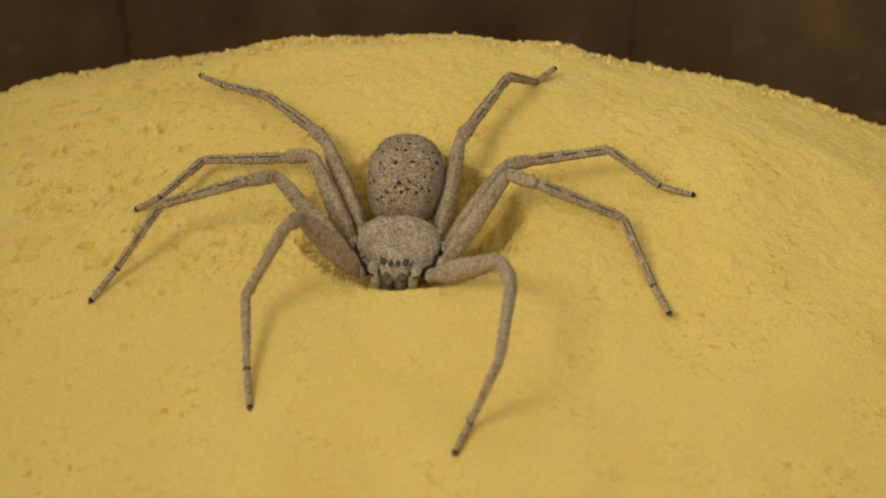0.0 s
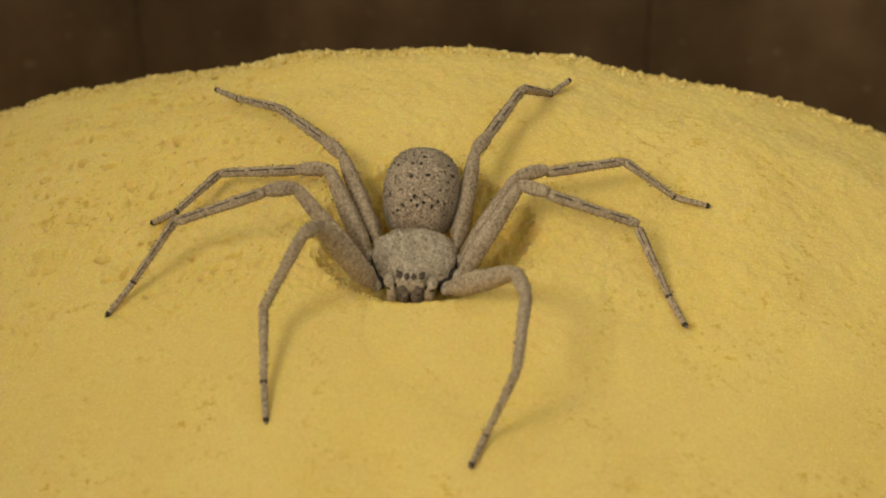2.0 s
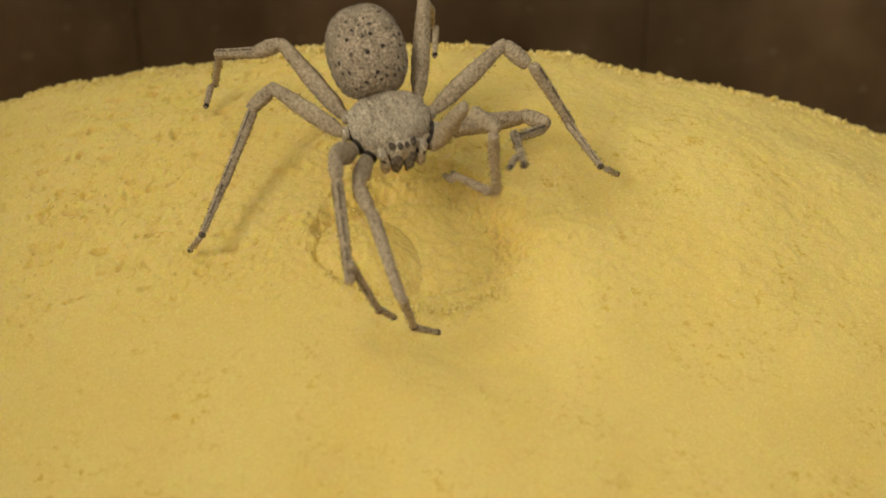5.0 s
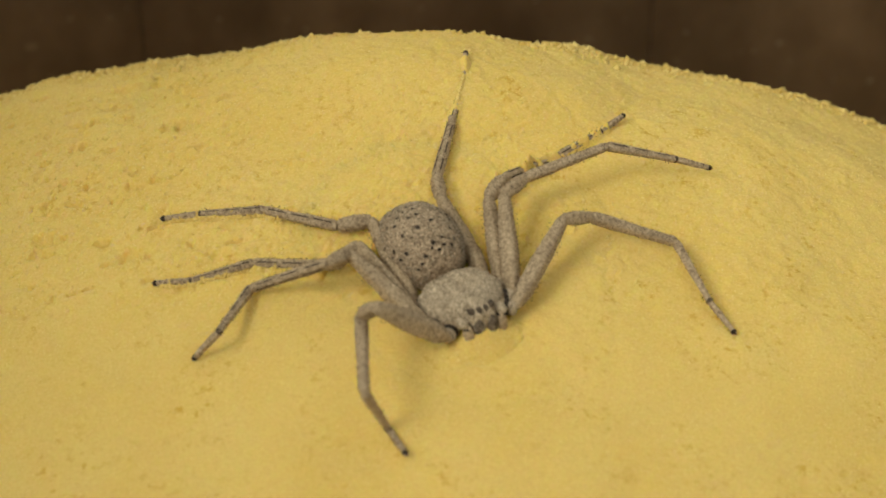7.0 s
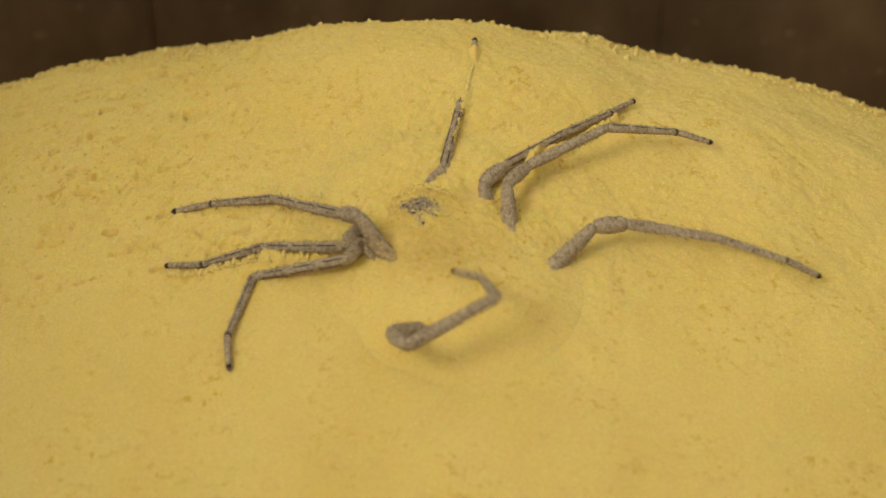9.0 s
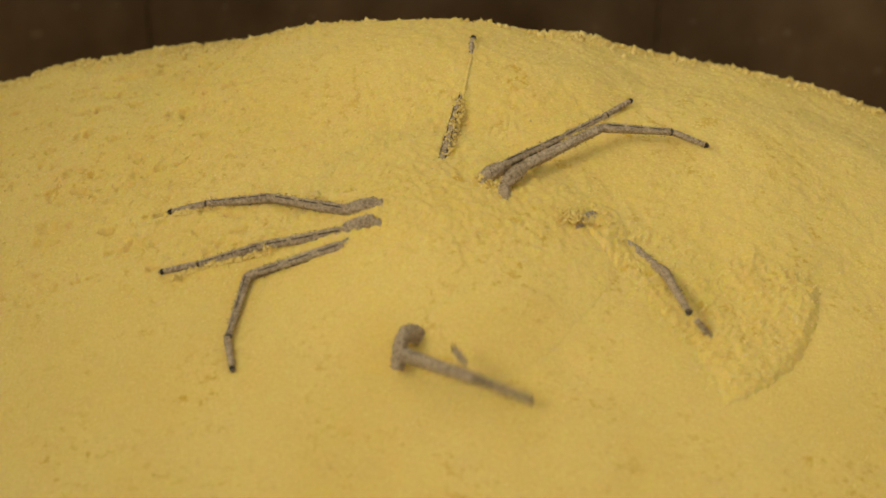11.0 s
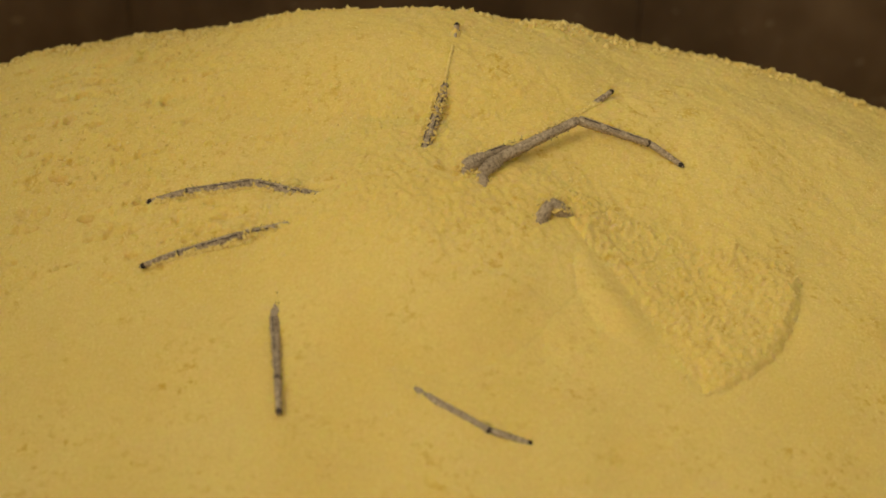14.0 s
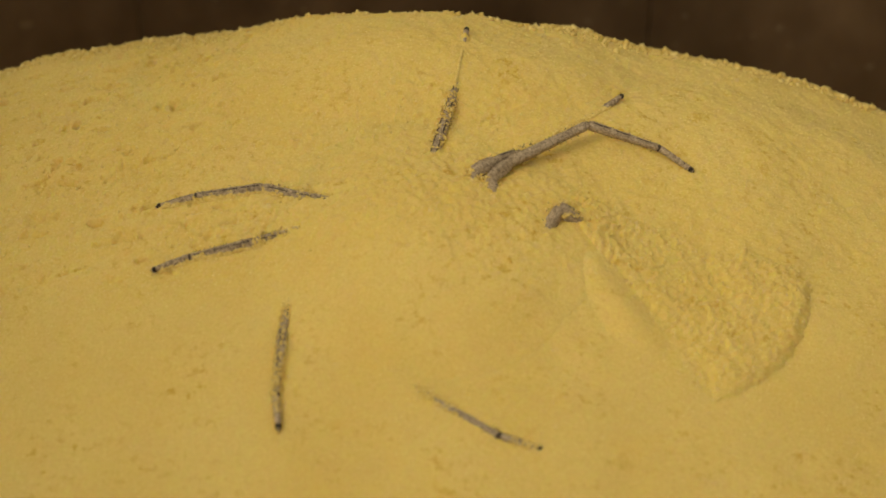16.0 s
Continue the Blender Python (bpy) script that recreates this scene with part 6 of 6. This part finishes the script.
    bend("R4", 11.5, (0.87, 9.80, -0.35), (3.12, 13.35, -0.19), (5.50, 24.13, 0.96), (6.61, 32.84, 0.42), (7.19, 37.78, 0.93))
    bend("R4", 12, (0.87, 9.80, -0.35), (3.12, 13.35, -0.19), (5.50, 24.13, 0.96), (6.61, 32.84, 0.42), (7.19, 37.78, 0.93))
    bend("R4", 12.5, (0.87, 9.80, -0.35), (3.12, 13.35, -0.19), (5.50, 24.13, 0.96), (6.61, 32.84, 0.42), (7.19, 37.78, 0.93))
    bend("R4", 12.8, (0.87, 9.80, -0.35), (3.12, 13.35, -0.19), (5.50, 24.13, 0.96), (6.61, 32.84, 0.42), (7.19, 37.78, 0.93))
    bend("R4", 13, (0.87, 9.80, -0.35), (3.12, 13.35, -0.19), (5.50, 24.13, 0.96), (6.61, 32.84, 0.42), (7.19, 37.78, 0.93))
    bend("R4", 13.2, (0.87, 9.80, -0.35), (3.12, 13.35, -0.19), (5.50, 24.13, 0.96), (6.61, 32.84, 0.42), (7.19, 37.78, 0.93))
    bend("R4", 13.5, (0.87, 9.80, -0.35), (3.12, 13.35, -0.19), (5.50, 24.13, 0.96), (6.61, 32.84, 0.42), (7.19, 37.78, 0.93))
    bend("R4", 13.7, (0.87, 9.80, -0.35), (3.12, 13.35, -0.19), (5.50, 24.13, 0.96), (6.61, 32.84, 0.42), (7.19, 37.78, 0.93))
    bend("R4", 14, (0.87, 9.80, -0.35), (3.12, 13.35, -0.19), (5.50, 24.13, 0.96), (6.61, 32.84, 0.42), (7.19, 37.78, 0.93))
    bend("R4", 14.5, (0.87, 9.80, -0.35), (3.12, 13.35, -0.19), (5.50, 24.13, 0.96), (6.61, 32.84, 0.42), (7.19, 37.78, 0.93))
    bend("R4", 16, (0.87, 9.80, -0.35), (3.12, 13.35, -0.19), (5.50, 24.13, 0.96), (6.61, 32.84, 0.42), (7.19, 37.78, 0.93))
    walk(SPIDER, sorted(body.items()))
    limbs(rows, body)
    walk(FILL, [(t, pose(0, 0, z * 1e-3)) for t, z in ((0, -6), (2.8, -6), (3.6, -3.9), (4.8, -3.9), (6.5, 0), (16, 0))])
    walk(SLIDE, [(t, pose(0, 0, z * 1e-3)) for t, z in ((0, -7), (2.6, -7), (3.4, -0.35), (16, -0.35))])
    walk(FLOOR, [(t, pose(0, 0, z * 1e-3)) for t, z in ((0, 0), (2.9, 0), (3.8, -4.4), (5.0, -4.4), (6.5, 0), (16, 0))])
    walk(REAR, [(t, pose(0, 0, z * 1e-3)) for t, z in ((0, -7), (4.8, -7), (6.5, 0), (16, 0))])
    walk(FRONT, [(t, pose(0, 0, z * 1e-3)) for t, z in ((0, -9), (8.0, -9), (8.5, 0), (16, 0))])
    walk(COVER, [(t, pose(0, 0, z * 1e-3)) for t, z in ((0, -11), (7.9, -11), (8.2, -6.5), (8.35, -5.2), (8.5, -2.7), (8.6, -2.4), (9.0, -1.75), (11.3, 0), (16, 0))])
    walk(FACE, [(t, pose(0, 0, z * 1e-3)) for t, z in ((0, -9), (6.1, -9), (6.7, 0.15), (8.6, 0.15), (9.4, -1.4), (16, -1.4))])
    walk(TONGUE, [(t, pose(0, 0, z * 1e-3)) for t, z in ((0, -3), (11.6, -3), (12.2, 0), (16, 0))])
    walk(RAKE, [(t, pose(0, 0, z * 1e-3)) for t, z in ((0, -4), (9.3, -4), (11.2, 0), (16, 0))])
    def fly(ob, low, *rows):
        """Lies inside the heap but for the moments of its flight."""
        first, last = rows[0][0], rows[-1][0]
        walk(ob, [(0, pose(*(a * 1e-3 for a in low))), (first - 0.1, pose(*(a * 1e-3 for a in low)))]
             + [(t, pose(*(a * 1e-3 for a in p[:3]), 0, p[3], p[4])) for t, *p in rows]
             + [(last + 0.1, pose(*(a * 1e-3 for a in low))), (16, pose(*(a * 1e-3 for a in low)))])

    fly(JET, (-16, 30, -14), (4.3, -17, 37, 1, 10, 20), (4.5, -20, 38, 7, 25, 20), (4.7, -24, 40, 8, 35, 20), (4.9, -28, 44, 2, 30, 20))
    fly(SWEEP, (10, -9, -9), (8.3, 15, -11, 1.0, 0, 15), (8.4, 13, -10, 3.2, 0, 12), (8.5, 5.5, -8.7, 4.6, 0, 8), (8.6, -2, -6.5, 3.6, 0, 15))
    fly(SWEEP_TWO, (6, -8, -9), (8.8, 6.9, -7.9, 2.5, 0, 10), (9.0, 2.4, -5.2, 3.7, 0, 12), (9.2, -1, -3, 2.6, 0, 25))
    fly(DUST, (1, -1, -12), (8.4, 1.8, -1.8, 3.0, 0, 31), (8.6, 1.8, -1.6, 2.2, 0, 31), (9.2, 0.6, 3.5, -0.8, 0, 31), (9.5, 0.6, 3.5, -3, 0, 31))
    for heap in (strips(rows, FIRST, 64, 7.5, 1.3), strips(rows, THIN, 65, 7.5, 0.72), banks(rows, BANKS, 66, 7.5)):
        walk(heap, [(t, pose(0, 0, z * 1e-3)) for t, z in ((0, -9), (6.0, -9), (6.6, 0), (9.2, 0), (10.6, -2), (16, -2))])
    for heap, low, up in ((strips(rows, FIRST, 70), 8.8, 10.4), (strips(rows, THIN, 71, 16, 0.72), 8.8, 10.4), (banks(rows, BANKS, 72), 8.8, 10.4), (dusting(rows, EARLY, 60), 8.6, 10.4), (dusting(rows, LATE, 62), 13.9, 14.4), (banks(rows, LATE_BANKS, 68), 13.9, 14.4)):
        walk(heap, [(t, pose(0, 0, z * 1e-3)) for t, z in ((0, -9), (low, -9), (up, 0), (16, 0))])
    hinge = pose(0, 0.0052, -0.0003)
    walk(ABDOMEN, [(t, hinge @ pose(0, 0, 0, a) @ hinge.inverted()) for t, a in ((0, 0), (2.6, 0), (3.0, 4), (3.5, 2), (4.0, 9), (4.5, 15), (4.7, 15), (5.6, 5), (6.6, 0), (16, 0))])


motions()
